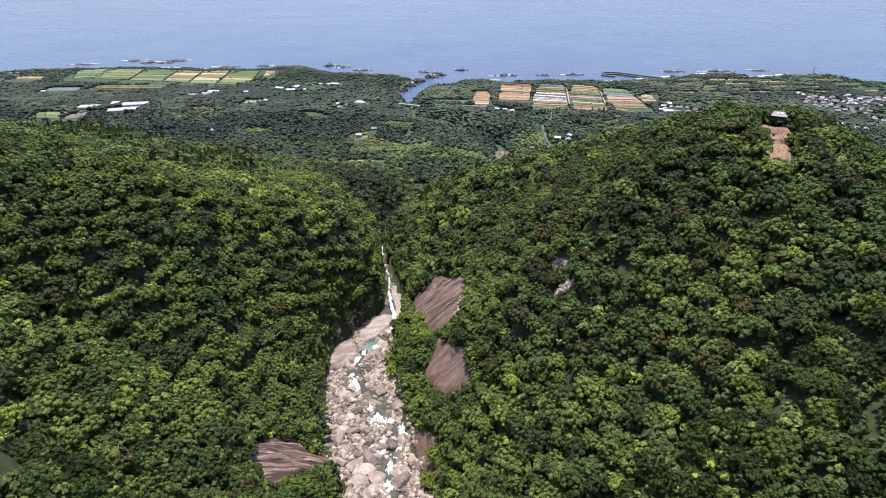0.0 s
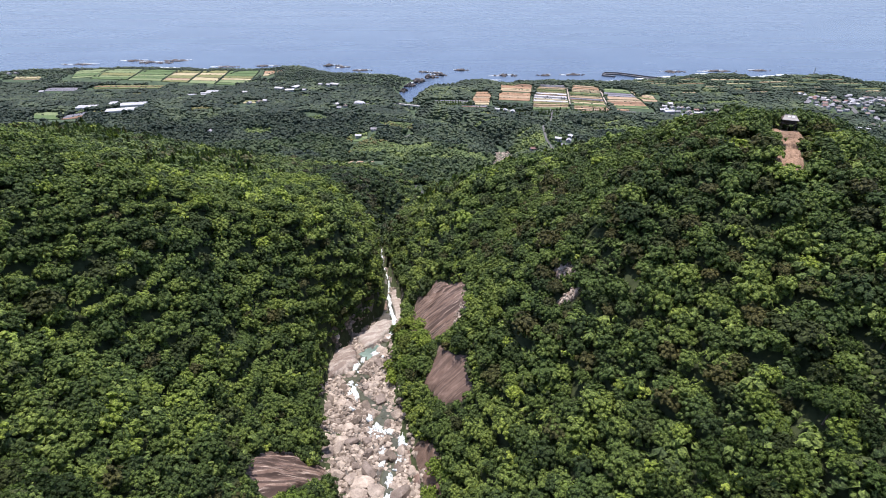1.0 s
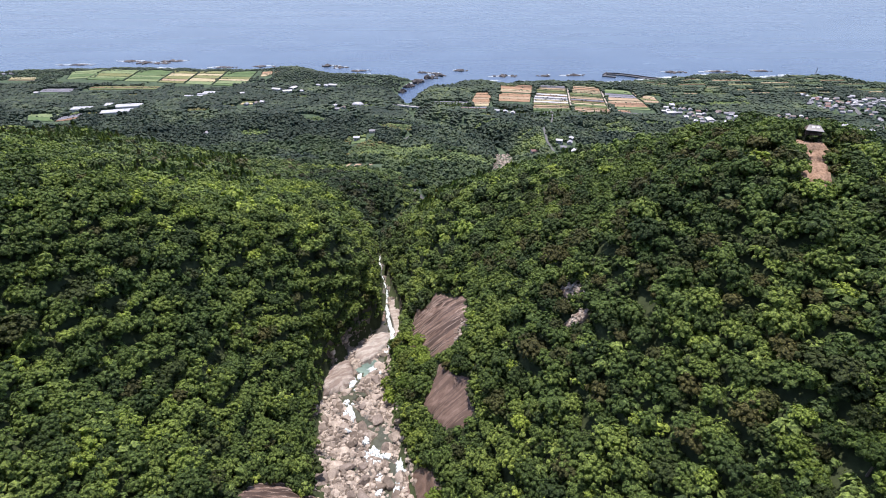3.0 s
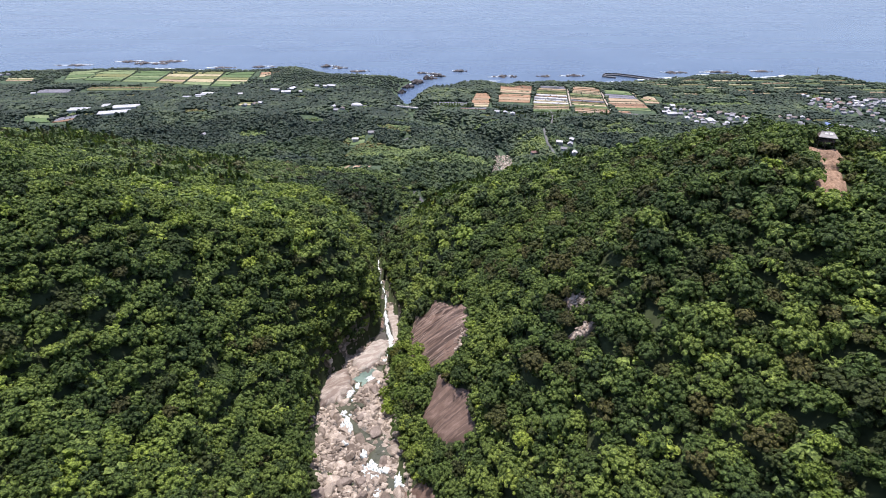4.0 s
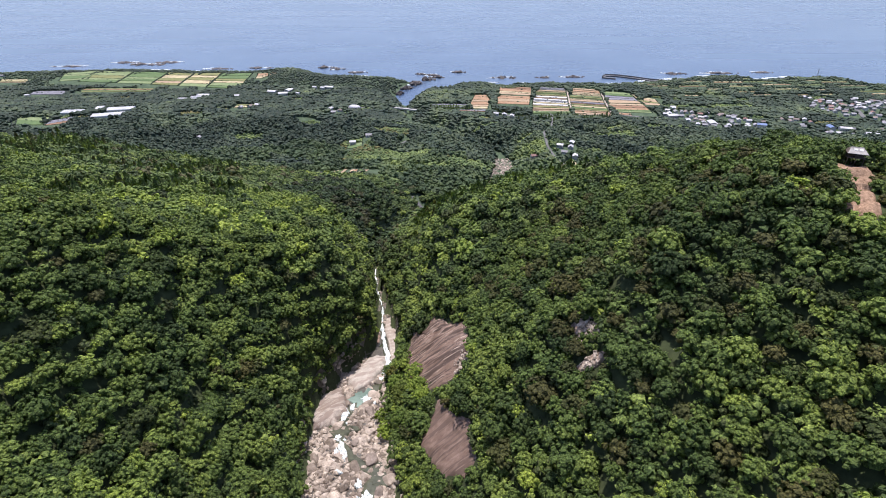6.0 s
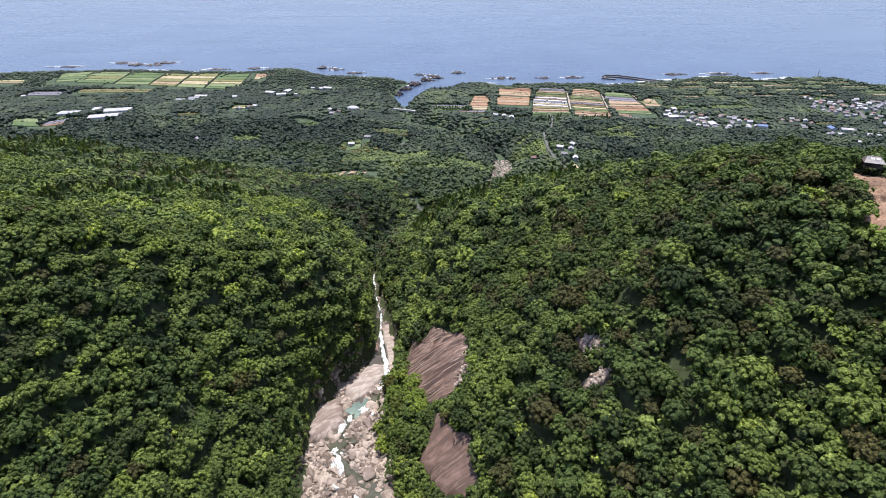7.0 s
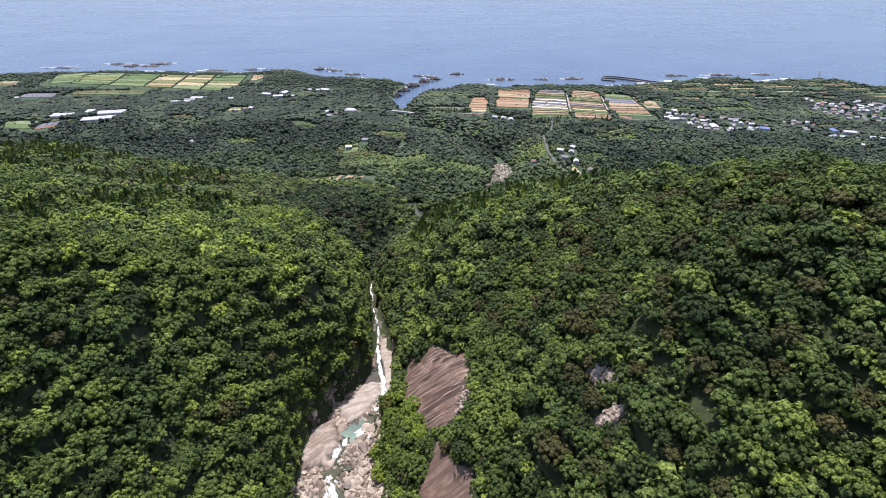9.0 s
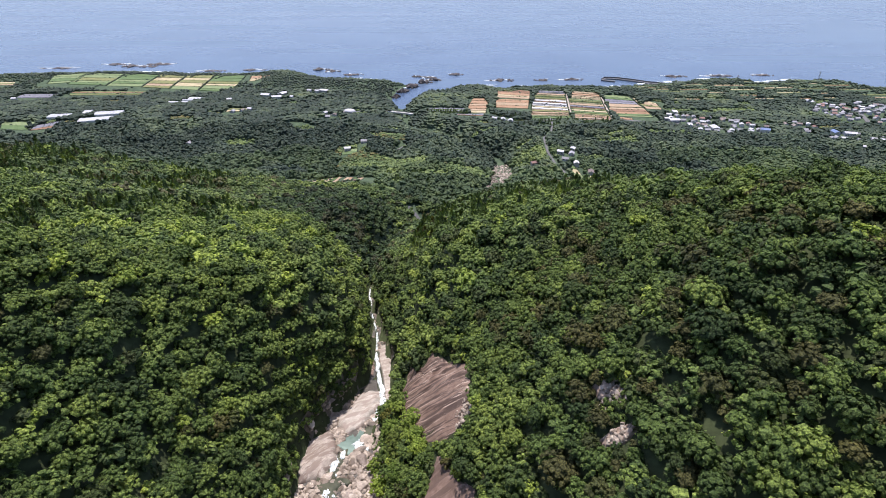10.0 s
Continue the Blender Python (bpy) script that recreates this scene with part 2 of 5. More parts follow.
def lattice(x, y, seed=0):
    """Smooth value noise, -1 to 1."""
    x, y = np.asarray(x, float), np.asarray(y, float)
    i, j = np.floor(x).astype(np.int64), np.floor(y).astype(np.int64)
    u, v = x - i, y - j
    u, v = u * u * (3 - 2 * u), v * v * (3 - 2 * v)

    def h(a, b):
        k = (a * 374761393 + b * 668265263 + seed * 974711) & 0x7FFFFFFF
        k = ((k ^ (k >> 13)) * 1274126177) & 0x7FFFFFFF
        return ((k ^ (k >> 16)) & 0xFFFF) / 32767.5 - 1
    return (h(i, j) * (1 - u) + h(i + 1, j) * u) * (1 - v) + (h(i, j + 1) * (1 - u) + h(i + 1, j + 1) * u) * v


# ---- the lie of the land ----
# the river from the mountains to its mouth: distance ahead, centre, half width, height of the bed
RY = (-300, 0, 125, 151, 181, 221, 247, 268, 294, 338, 387, 417, 500, 620, 730, 790, 835, 900, 1000, 1090, 1155, 1250, 1305, 1380, 1465, 1560)
RX = (10, -10, -20, -31, -38.5, -45.5, -45.0, -37.2, -33.5, -40, -51, -55, -62, -20, 70, 92, 98, 95, 30, -50, -67, -80, -82, -80, -55, 20)
RW = (14, 15, 16, 19, 19.5, 18.0, 13.5, 12.2, 7.5, 5, 3, 3, 4, 5, 12, 16, 15, 7, 6, 7, 9, 10, 11, 26, 38, 60)
RZ = (250, 178, 148, 142, 137, 129, 124, 120, 114, 104, 95, 90, 68, 42, 34, 32, 30, 24, 17, 12, 9, 4, -1, -4, -6, -10)
# the left shoulder: its height, the steepness of the flank that falls from it, and the sheer bank above the river
LY = (-300, 0, 66, 85, 102, 135, 150, 165, 195, 220, 236, 250, 262, 280, 300, 340, 368, 406, 440, 474, 516, 560, 614, 700, 4000)
LZ = (360, 290, 276, 271, 266, 262, 258, 255, 248, 238, 228, 216, 208, 202, 197, 184, 173, 157, 143, 130, 118, 106, 94, 80, 80)
LS = (1.5, 1.9, 1.5, 0.92, 0.9, 0.85, 1.0, 1.1, 1.25, 1.3, 1.3, 1.4, 1.6, 1.5, 1.4, 1.4, 1.5, 1.7, 1.8, 2.0, 1.9, 1.4, 0.7, 0.4, 0.4)
LB = (0, 0, 0, 0, 0, 2, 4, 8, 16, 24, 30, 30, 30, 32, 34, 30, 26, 24, 22, 22, 12, 4, 0, 0, 0)
# the crest of the right ridge
CY = (-300, 0, 100, 136, 160, 183, 205, 230, 250, 300, 700)
CX = (170, 150, 128, 118, 114, 112, 115, 112, 112, 105, 105)
CZ = (290, 268, 259, 262, 267, 271, 264, 255, 247, 225, 120)
# the long shoulder that runs ahead from that ridge, beside the gorge
BY = (150, 183, 205, 230, 250, 275, 300, 336, 380, 420, 443, 480, 520, 560, 600, 700)
BZ = (250, 233, 222, 210, 200, 189, 178, 163, 144, 127, 117, 101, 84, 67, 48, 10)
# the lowland between the hills and the sea
PY = (-300, 0, 300, 500, 560, 660, 820, 1000, 1160, 1300, 1420, 1700)
PZ = (210, 150, 100, 84, 72, 50, 42, 40, 35, 30, 29, 25)
# the shoreline: how far ahead the land reaches
SX = (-3000, -1252, -1204, -1132, -975, -895, -807, -717, -567, -503, -478, -436, -392, -325, -292, -225, -145, -118, -60, 0, 28, 59, 121, 149, 178, 211, 304, 333, 392, 483, 566, 659, 806, 833, 904, 987, 1060, 1075, 1094, 1178, 3000)
SY = (1480, 1603, 1650, 1666, 1682, 1690, 1682, 1665, 1665, 1673, 1707, 1707, 1665, 1617, 1609, 1594, 1586, 1542, 1520, 1440, 1461, 1507, 1521, 1487, 1480, 1507, 1513, 1507, 1500, 1500, 1520, 1562, 1607, 1562, 1548, 1584, 1599, 1547, 1505, 1478, 1300)


def soft_low(a, b, k):
    m = np.minimum(a, b)
    return m - k * np.log(np.exp(-(a - m) / k) + np.exp(-(b - m) / k))


def soft_high(a, b, k):
    return -soft_low(-a, -b, k)


def land(x, y):
    """Height of the bare ground above the sea."""
    x, y = np.asarray(x, float), np.asarray(y, float)
    rx, rw, rz = np.interp(y, RY, RX), np.interp(y, RY, RW), np.interp(y, RY, RZ)
    swell = (5 * lattice(x / 75, y / 75, 1) + 2.5 * lattice(x / 28, y / 28, 2)) * np.clip((950 - y) / 250, 0.05, 1)
    plain = np.interp(y, PY, PZ) + (8 + 6 * np.clip((1150 - y) / 200, 0, 1)) * lattice(x / 150, y / 150, 3) * np.clip((1300 - y) / 200, 0.12, 1) + 9 * lattice(x / 55, y / 55, 8) * np.clip((1150 - y) / 250, 0.04, 1) + 0.02 * np.clip(-x - 250, 0, 700) * np.clip((1250 - y) / 200, 0, 1) - 0.03 * np.clip(x - 150, 0, 450) * np.clip((y - 850) / 150, 0, 1) * np.clip((1480 - y) / 250, 0, 1)
    dl, dr = rx - rw - x, x - rx - rw
    # left flank
    top = np.interp(y, LY, LZ) + 0.2 * np.clip(-140 - x, 0, 230)
    share = np.clip((760 - y) / 200, 0, 1)
    top = share * top + (1 - share) * plain
    bank = np.interp(y, LY, LB) * (1 - np.exp(-np.maximum(dl, 0) / 4.0))
    left = soft_low(rz + 2 + bank + np.interp(y, LY, LS) * np.maximum(dl, 0), top + swell, 10)
    # the side gully between the left hill and the dark spur
    off = ((x + 50) * 0.6 + (y - 398) * 0.8)
    run = np.clip((-(x + 50) * 0.8 + (y - 398) * 0.6) / 30, 0, 1) * np.clip((150 + (x + 50) * 0.8 - (y - 398) * 0.6) / 50, 0, 1)
    left = left - 24 * run * np.exp(-(off / 21) ** 2) * np.clip(dl / 15, 0, 1)
    # right flank and the far side of its ridge
    cx, cz = np.interp(y, CY, CX), np.interp(y, CY, CZ)
    u = np.clip(dr / np.maximum(cx - rx - rw, 12), 0, 1)
    crest = rz + 2 + (cz - rz) * (1 - (1 - u) ** 1.45)
    shoulder = np.interp(y, BY, BZ) + 60 * (1 - np.exp(-(np.clip(x, -60, 600) + 25) / 85))
    gorge = soft_low(rz + 2 + 2.6 * np.maximum(dr, 0), shoulder, 4)
    share = np.clip((y - 245) / 60, 0, 1)
    ridge = (1 - share) * crest + share * gorge
    back = np.maximum(x - cx - 5, 0)
    ridge = ridge - 0.75 * back * back / (back + 40) + swell * 0.5 * np.clip(u * 4, 0, 1) * np.clip((330 - y) / 120, 0.3, 1)
    low = soft_low(rz + 1 + 0.7 * np.maximum(dr, 0), plain, 4)
    right = np.where(y > 700, low, soft_high(ridge, np.where(back > 0, plain, np.minimum(low, plain)), 5))
    z = np.where(dl > 0, left, np.where(dr > 0, right, rz + 0.8 * lattice(x / 6, y / 6, 4)))
    # knolls by the shore
    for kx, ky, kr, kh in ((20, 1420, 60, 3), (1075, 1545, 50, 3)):
        z = z + np.where(dl * dr < 0, 1, 0) * kh * np.exp(-((x - kx) ** 2 + (y - ky) ** 2) / kr ** 2)
    # down to the sea bed
    out = y - np.interp(x, SX, SY) + 12 * lattice(x / 40, y / 40, 5) + 5 * lattice(x / 14, y / 14, 6)
    z = np.where(out > -180, np.minimum(z, np.where(out > 0, -out * 0.75, np.minimum(-out * 0.3, 4 + 0.17 * (-out - 13))) + 1.0), z)
    return np.maximum(z, -14)


# ---- ground, sea ----
def steps(*runs):
    out = []
    for a, b, d in runs:
        out += list(np.arange(a, b, d))
    return np.array(out + [runs[-1][1]])


def sheet(name, xs, ys, height, mat, smooth=True):
    gx, gy = np.meshgrid(xs, ys)
    v = np.c_[gx.ravel(), gy.ravel(), height(gx, gy).ravel()]
    w, h = len(xs), len(ys)
    i = (np.arange(h - 1)[:, None] * w + np.arange(w - 1)).ravel()
    return raw_mesh(name, v, np.c_[i, i + 1, i + 1 + w, i + w], mat, smooth)


gxs = steps((-6000, -1800, 400), (-1800, -900, 30), (-900, -240, 12), (-240, 220, 5.0), (220, 1000, 12), (1000, 1800, 30), (1800, 6000, 400))
gys = steps((-600, 30, 30), (30, 440, 5.0), (440, 900, 10), (900, 1250, 14), (1250, 1760, 8), (1760, 6000, 400))
ground = part("ground", sheet("ground", gxs, gys, land, floor_mat), floor_mat)
tagged(ground, "dark leaf-littered ground of a wooded valley and coast", "ground", kind="structure")
sea = part("sea", sheet("sea", steps((-9000, -2000, 500), (-2000, 2000, 100), (2000, 9000, 500)), steps((1240, 2400, 60), (2400, 10000, 400)), lambda x, y: x * 0, sea_mat), sea_mat)
tagged(sea, "calm hazy blue sea with faint wind streaks", "sea", kind="structure")


# ---- open places where no trees stand: centre, half sizes, turn ----
OPEN = []
LOW = []  # only bushes grow here


def keep_open(x, y, a, b, turn=0.0, grow=0.0):
    OPEN.append((x, y, a + grow, b + grow, radians(turn)))


def inside(plots, x, y):
    """Rounded oblongs (centre, half sizes, turn) or outlines (a list of corners)."""
    hit = np.zeros(np.shape(x), bool)
    for plot in plots:
        if isinstance(plot, list):
            odd = np.zeros(np.shape(x), bool)
            for (ax, ay), (bx, by) in zip(plot, plot[1:] + plot[:1]):
                odd ^= ((ay > y) != (by > y)) & (x < ax + (bx - ax) * (y - ay) / (by - ay + 1e-9))
            hit |= odd
            continue
        ox, oy, a, b, t = plot
        u = (x - ox) * math.cos(t) + (y - oy) * math.sin(t)
        v = -(x - ox) * math.sin(t) + (y - oy) * math.cos(t)
        hit |= (np.abs(u / a) ** 4 + np.abs(v / b) ** 4) < 1
    return hit


def is_open(x, y):
    """River bed, bare rock, fields, roads and yards."""
    rx, rw = np.interp(y, RY, RX), np.interp(y, RY, RW)
    edge = np.where(y > 860, -2, np.where(y > 700, 0.5, np.where(y > 425, -6, np.where(y > 280, 2.2, 2.0))))
    return ((np.abs(x - rx) < rw + edge) & (y < 1480)) | inside(OPEN, x, y)


# ---- bare rock ----
def rock_face(name, corners, lift, mat, label, seed, rough=1.0, cat="rock slab", front=0.0, dome=0.0, bed_cap=None, grain=0.0, ledge=0.0):
    """A bare sheet of rock that lies on the slope: straight broken edges, ribs along the grain, a rim that dips into the ground."""
    n = 44
    s = np.linspace(-1, 1, n)
    gu, gv = np.meshgrid(s, s)
    du, dv = gu * np.sqrt(1 - gv * gv / 2), gv * np.sqrt(1 - gu * gu / 2)
    r, ang = np.hypot(du, dv), np.arctan2(dv, du)
    c = np.mean(corners, axis=0)
    reach = np.full(r.shape, 1e9)
    for (ax, ay), (bx, by) in zip(corners, corners[1:] + corners[:1]):
        ux, uy, ex, ey = np.cos(ang), np.sin(ang), bx - ax, by - ay
        den = ux * ey - uy * ex
        den = np.where(np.abs(den) < 1e-9, 1e-9, den)
        t = ((ax - c[0]) * ey - (ay - c[1]) * ex) / den
        w = ((ax - c[0]) * uy - (ay - c[1]) * ux) / den
        reach = np.where((t > 0) & (w >= -0.001) & (w <= 1.001), np.minimum(reach, t), reach)
    reach = reach * (1 + 0.05 * lattice(np.cos(ang) * 5 + seed, np.sin(ang) * 5, seed) + 0.05 * lattice(np.cos(ang) * 13, np.sin(ang) * 13 + seed, seed + 1))
    wx, wy = c[0] + np.cos(ang) * r * reach, c[1] + np.sin(ang) * r * reach
    z = land(wx, wy)
    if bed_cap is not None:
        z = np.minimum(z, np.interp(wy, RY, RZ) + bed_cap)
    fade = np.clip(1 - r ** 8, 0, 1)
    g = radians(grain)
    along, across = (wx - c[0]) * math.cos(g) + (wy - c[1]) * math.sin(g), -(wx - c[0]) * math.sin(g) + (wy - c[1]) * math.cos(g)
    across = across + 1.5 * lattice(along / 9, across / 9, seed + 5)
    z = z + (lift + 1.0) * fade - 1.0 + dome * np.sqrt(np.clip(1 - r * r, 0, 1)) - 4.0 * (r > 0.99)
    z = z + fade * rough * (0.8 * lattice(along / 9.0 + 9, across / 2.2, seed + 3) + 0.4 * lattice(along / 4.0, across / 0.9, seed + 4))
    if ledge:
        z = z + fade * ledge * (np.floor(across / 3.1 + 0.4 * lattice(along / 6, across / 6, seed + 6)) % 2)
    v = np.c_[wx.ravel(), wy.ravel(), z.ravel()]
    i = (np.arange(n - 1)[:, None] * n + np.arange(n - 1)).ravel()
    ob = part(name, raw_mesh(name, v, np.c_[i, i + 1, i + 1 + n, i + n], mat, True), mat)
    OPEN.append(list(corners))
    if front:
        for k in (0.5, 1.0):
            LOW.append([(px, py - front * k) for px, py in corners])
    return tagged(ob, label, cat)


def oblong(x, y, a, b, turn):
    """Eight corners of a rounded outline."""
    t = radians(turn)
    out = []
    for k in range(8):
        u, v = a * math.cos(k * math.pi / 4 + 0.3), b * math.sin(k * math.pi / 4 + 0.3)
        out.append((x + u * math.cos(t) - v * math.sin(t), y + u * math.sin(t) + v * math.cos(t)))
    return out


rock_face("rock_slab", [(-66, 117), (-65, 135), (-58, 142), (-51, 139.5), (-46.5, 146), (-43, 135), (-51, 122), (-55, 112)], 1.2, band_mat, "brown banded granite slab sloping down to the riverbed", 1, front=11, grain=38, ledge=0.6)
rock_face("rock_slab", [(-4, 261), (3, 247), (12, 232), (11.5, 202), (0.4, 201), (-10, 211), (-19, 236), (-19.5, 262), (-17, 279), (-11, 262)], 1.3, slab_mat, "large brown granite face with pale slanting streaks", 2, front=9, grain=-30, rough=1.3)
rock_face("rock_slab", [(-2, 202), (4.5, 183), (10.3, 175.5), (9.8, 167), (12.5, 158), (7.5, 154), (-0.5, 163), (-9.8, 184), (-8.5, 191), (-5.5, 193.5)], 1.3, dome_mat, "bare reddish-brown granite face among bushes", 3, front=8, grain=-45, rough=0.6)
rock_face("rock_slab", oblong(-7.5, 143, 6.5, 20, 22), 1.2, wall_rock_mat, "dark wet rock wall along the river bank", 4, front=2, grain=100)
rock_face("rock_slab", [(-66.5, 232), (-60, 240), (-52.5, 246.5), (-49.5, 238), (-45.5, 224.5), (-50, 214), (-60.5, 210), (-65, 219)], 2.2, grey_mat, "smooth pale granite slab at the river's edge", 5, rough=0.8, dome=1.4, bed_cap=2.5, grain=50)
rock_face("rock_slab", [(-53.5, 255), (-46.5, 264), (-42, 278), (-31.5, 279), (-31, 262), (-36.5, 249), (-45, 242), (-48.5, 246)], 2.0, pale_mat, "smooth pale granite shelf below the cascade", 6, rough=0.7, dome=1.2, bed_cap=2.5, grain=60)
rock_face("rock_slab", [(-30, 256), (-29.6, 272), (-33, 293), (-37, 310), (-39, 330), (-34, 334), (-29.5, 312), (-26.5, 295), (-23.5, 277), (-24, 262)], 1.6, pale_mat, "pale granite ledge beside the cascade", 7, rough=0.7, bed_cap=3.0, grain=95)
rock_face("rock_slab", oblong(-44, 312, 4.0, 22, 14), 1.4, slab_mat, "reddish granite wall beside the narrow falls", 11, rough=0.8, bed_cap=9.0, grain=100)
rock_face("landslip", [(41.5, 179), (44.4, 178.5), (49, 172.5), (48, 169), (44.8, 170.5), (42.5, 174)], 1.2, scar_mat, "small pale landslip scar in the woods", 8, cat="landslip", front=10, rough=0.9)
rock_face("landslip", [(40, 163.5), (44, 164), (49, 162.5), (49, 160), (45.5, 158.8), (41, 160)], 1.2, scar_mat, "small brown landslip scar in the woods", 9, cat="landslip", front=7, rough=0.9)
rock_face("bare_slope", [(111, 186), (122, 187), (121.5, 178), (116, 171), (112, 160), (106.5, 156), (104.5, 165), (108.5, 174)], 0.8, soil_mat, "strip of bare brown soil below a hilltop shelter", 10, cat="bare soil", front=5, rough=1.4)


# ---- crowns ----
def dome(seg, rings, seed, size=1.0, tall=0.8):
    """The closed, lumpy inner canopy of a crown."""
    g = np.random.default_rng(seed)
    top = np.array([0, 0, tall * g.uniform(0.85, 1.1)])
    rows = []
    for k in range(1, rings + 1):
        phi = 1.95 * k / rings
        az = (np.arange(seg) + 0.5 * (k % 2)) * 2 * math.pi / seg + g.uniform(-0.15, 0.15, seg)
        r = g.uniform(0.78, 1.16, seg)
        rows.append(np.c_[np.cos(az) * math.sin(phi) * r, np.sin(az) * math.sin(phi) * r, tall * math.cos(phi) * r])
    tri = []
    for i in range(seg):
        j = (i + 1) % seg
        tri += [top, rows[0][i], rows[0][j]]
        for k in range(rings - 1):
            p, q = rows[k], rows[k + 1]
            tri += [p[i], q[i], p[j], p[j], q[i], q[j]]
    return np.array(tri) * size


def crown(lobes, per, size, seed, tall=0.8, seg=6, rings=2, jitter=0.45, plump=0.62):
    """A broad crown of radius 1: rounded clumps of foliage, uneven in size, with sprays of leaves standing out of them."""
    g = np.random.default_rng(seed)
    k = np.arange(lobes) + 0.5
    up = 1 - 1.2 * k / lobes
    az = k * 2.39996 + g.uniform(0, 6)
    flat = np.sqrt(np.clip(1 - up * up, 0, 1))
    c = np.c_[np.cos(az) * flat, np.sin(az) * flat, up * tall] * g.uniform(0.55, 1.0, (lobes, 1)) + g.normal(size=(lobes, 3)) * 0.05
    rl = g.uniform(0.6, 1.25, lobes) * 1.3 / math.sqrt(lobes)
    out = []
    for i in range(lobes):
        n = c[i] + (0, 0, 0.75) + g.normal(size=3) * 0.15
        n /= np.linalg.norm(n)
        a = np.cross(n, (0.3, 1, 0.1))
        a /= np.linalg.norm(a)
        out.append(dome(seg, rings, seed * 97 + i, rl[i], plump) @ np.array([a, np.cross(n, a), n]) + c[i])
    d = g.normal(size=(lobes, per, 3))
    d[..., 2] = np.abs(d[..., 2]) * 1.1 - 0.25
    d = d + c[:, None] * 0.8
    d /= np.linalg.norm(d, axis=2, keepdims=True)
    p = (c[:, None] + d * rl[:, None, None] * g.uniform(0.85, 1.12, (lobes, per, 1))).reshape(-1, 3)
    n = (d + g.normal(size=d.shape) * jitter).reshape(-1, 3)
    n /= np.linalg.norm(n, axis=1, keepdims=True)
    a = np.cross(n, g.normal(size=n.shape))
    a /= np.linalg.norm(a, axis=1, keepdims=True)
    b = np.cross(n, a)
    s = size * g.uniform(0.6, 1.3, (len(p), 1))
    tri = np.stack([p + a * s, p - a * s * 0.5 + b * s * 0.87, p - a * s * 0.5 - b * s * 0.87], 1)
    return np.concatenate(out + [tri.reshape(-1, 3)])


def conifer(tiers, per, seed):
    """Needle sprays of a narrow conifer crown of radius 1 and height about 3."""
    g = np.random.default_rng(seed)
    out = []
    for k in range(tiers):
        f = k / max(tiers - 1, 1)
        r = 1.0 - 0.88 * f
        for a in g.uniform(0, 2 * math.pi, per):
            w = g.uniform(0.3, 0.5) * (0.6 + r)
            tip = np.array([math.cos(a) * r, math.sin(a) * r, f * 1.9 - 0.15 * r])
            side = np.array([-math.sin(a), math.cos(a), 0]) * w
            root = np.array([math.cos(a) * 0.1, math.sin(a) * 0.1, f * 1.9 + 0.5])
            out += [tip - side, tip + side, root]
    return np.array(out)


def trunk_bm(height, radius, seed):
    """A tapered trunk that forks into limbs."""
    g = np.random.default_rng(seed)
    bm = bmesh.new()

    def limb(p, q, r0, r1):
        way = (q - p)
        m = Matrix.Translation((p + q) / 2) @ way.to_track_quat("Z", "Y").to_matrix().to_4x4()
        bmesh.ops.create_cone(bm, cap_ends=True, segments=7, radius1=r0, radius2=r1, depth=way.length, matrix=m)
    fork = Vector((g.uniform(-0.3, 0.3), g.uniform(-0.3, 0.3), height * 0.6))
    limb(Vector((0, 0, -1.5)), fork, radius * 1.25, radius * 0.75)
    for i in range(4):
        a = i * 1.6 + g.uniform(-0.4, 0.4)
        end = fork + Vector((math.cos(a) * 1.8, math.sin(a) * 1.8, height * 0.45))
        limb(fork - Vector((0, 0, 0.1)), end, radius * 0.6, radius * 0.2)
    return bm


# ---- where the trees stand ----
def stand(x0, x1, y0, y1, gap, seed):
    g = np.random.default_rng(seed)
    xs, ys = np.meshgrid(np.arange(x0, x1, gap), np.arange(y0, y1, gap * 0.9))
    xs = xs + gap * 0.5 * (np.arange(xs.shape[0])[:, None] % 2) + g.uniform(-0.36, 0.36, xs.shape) * gap
    ys = ys + g.uniform(-0.36, 0.36, ys.shape) * gap
    return xs.ravel(), ys.ravel()


def wide_view(x, y, z, more=1.0):
    """The part of the plan that the valley opens to."""
    return np.abs(x) < 0.86 * (0.868 * y + 0.497 * (327 - z)) * more + 14


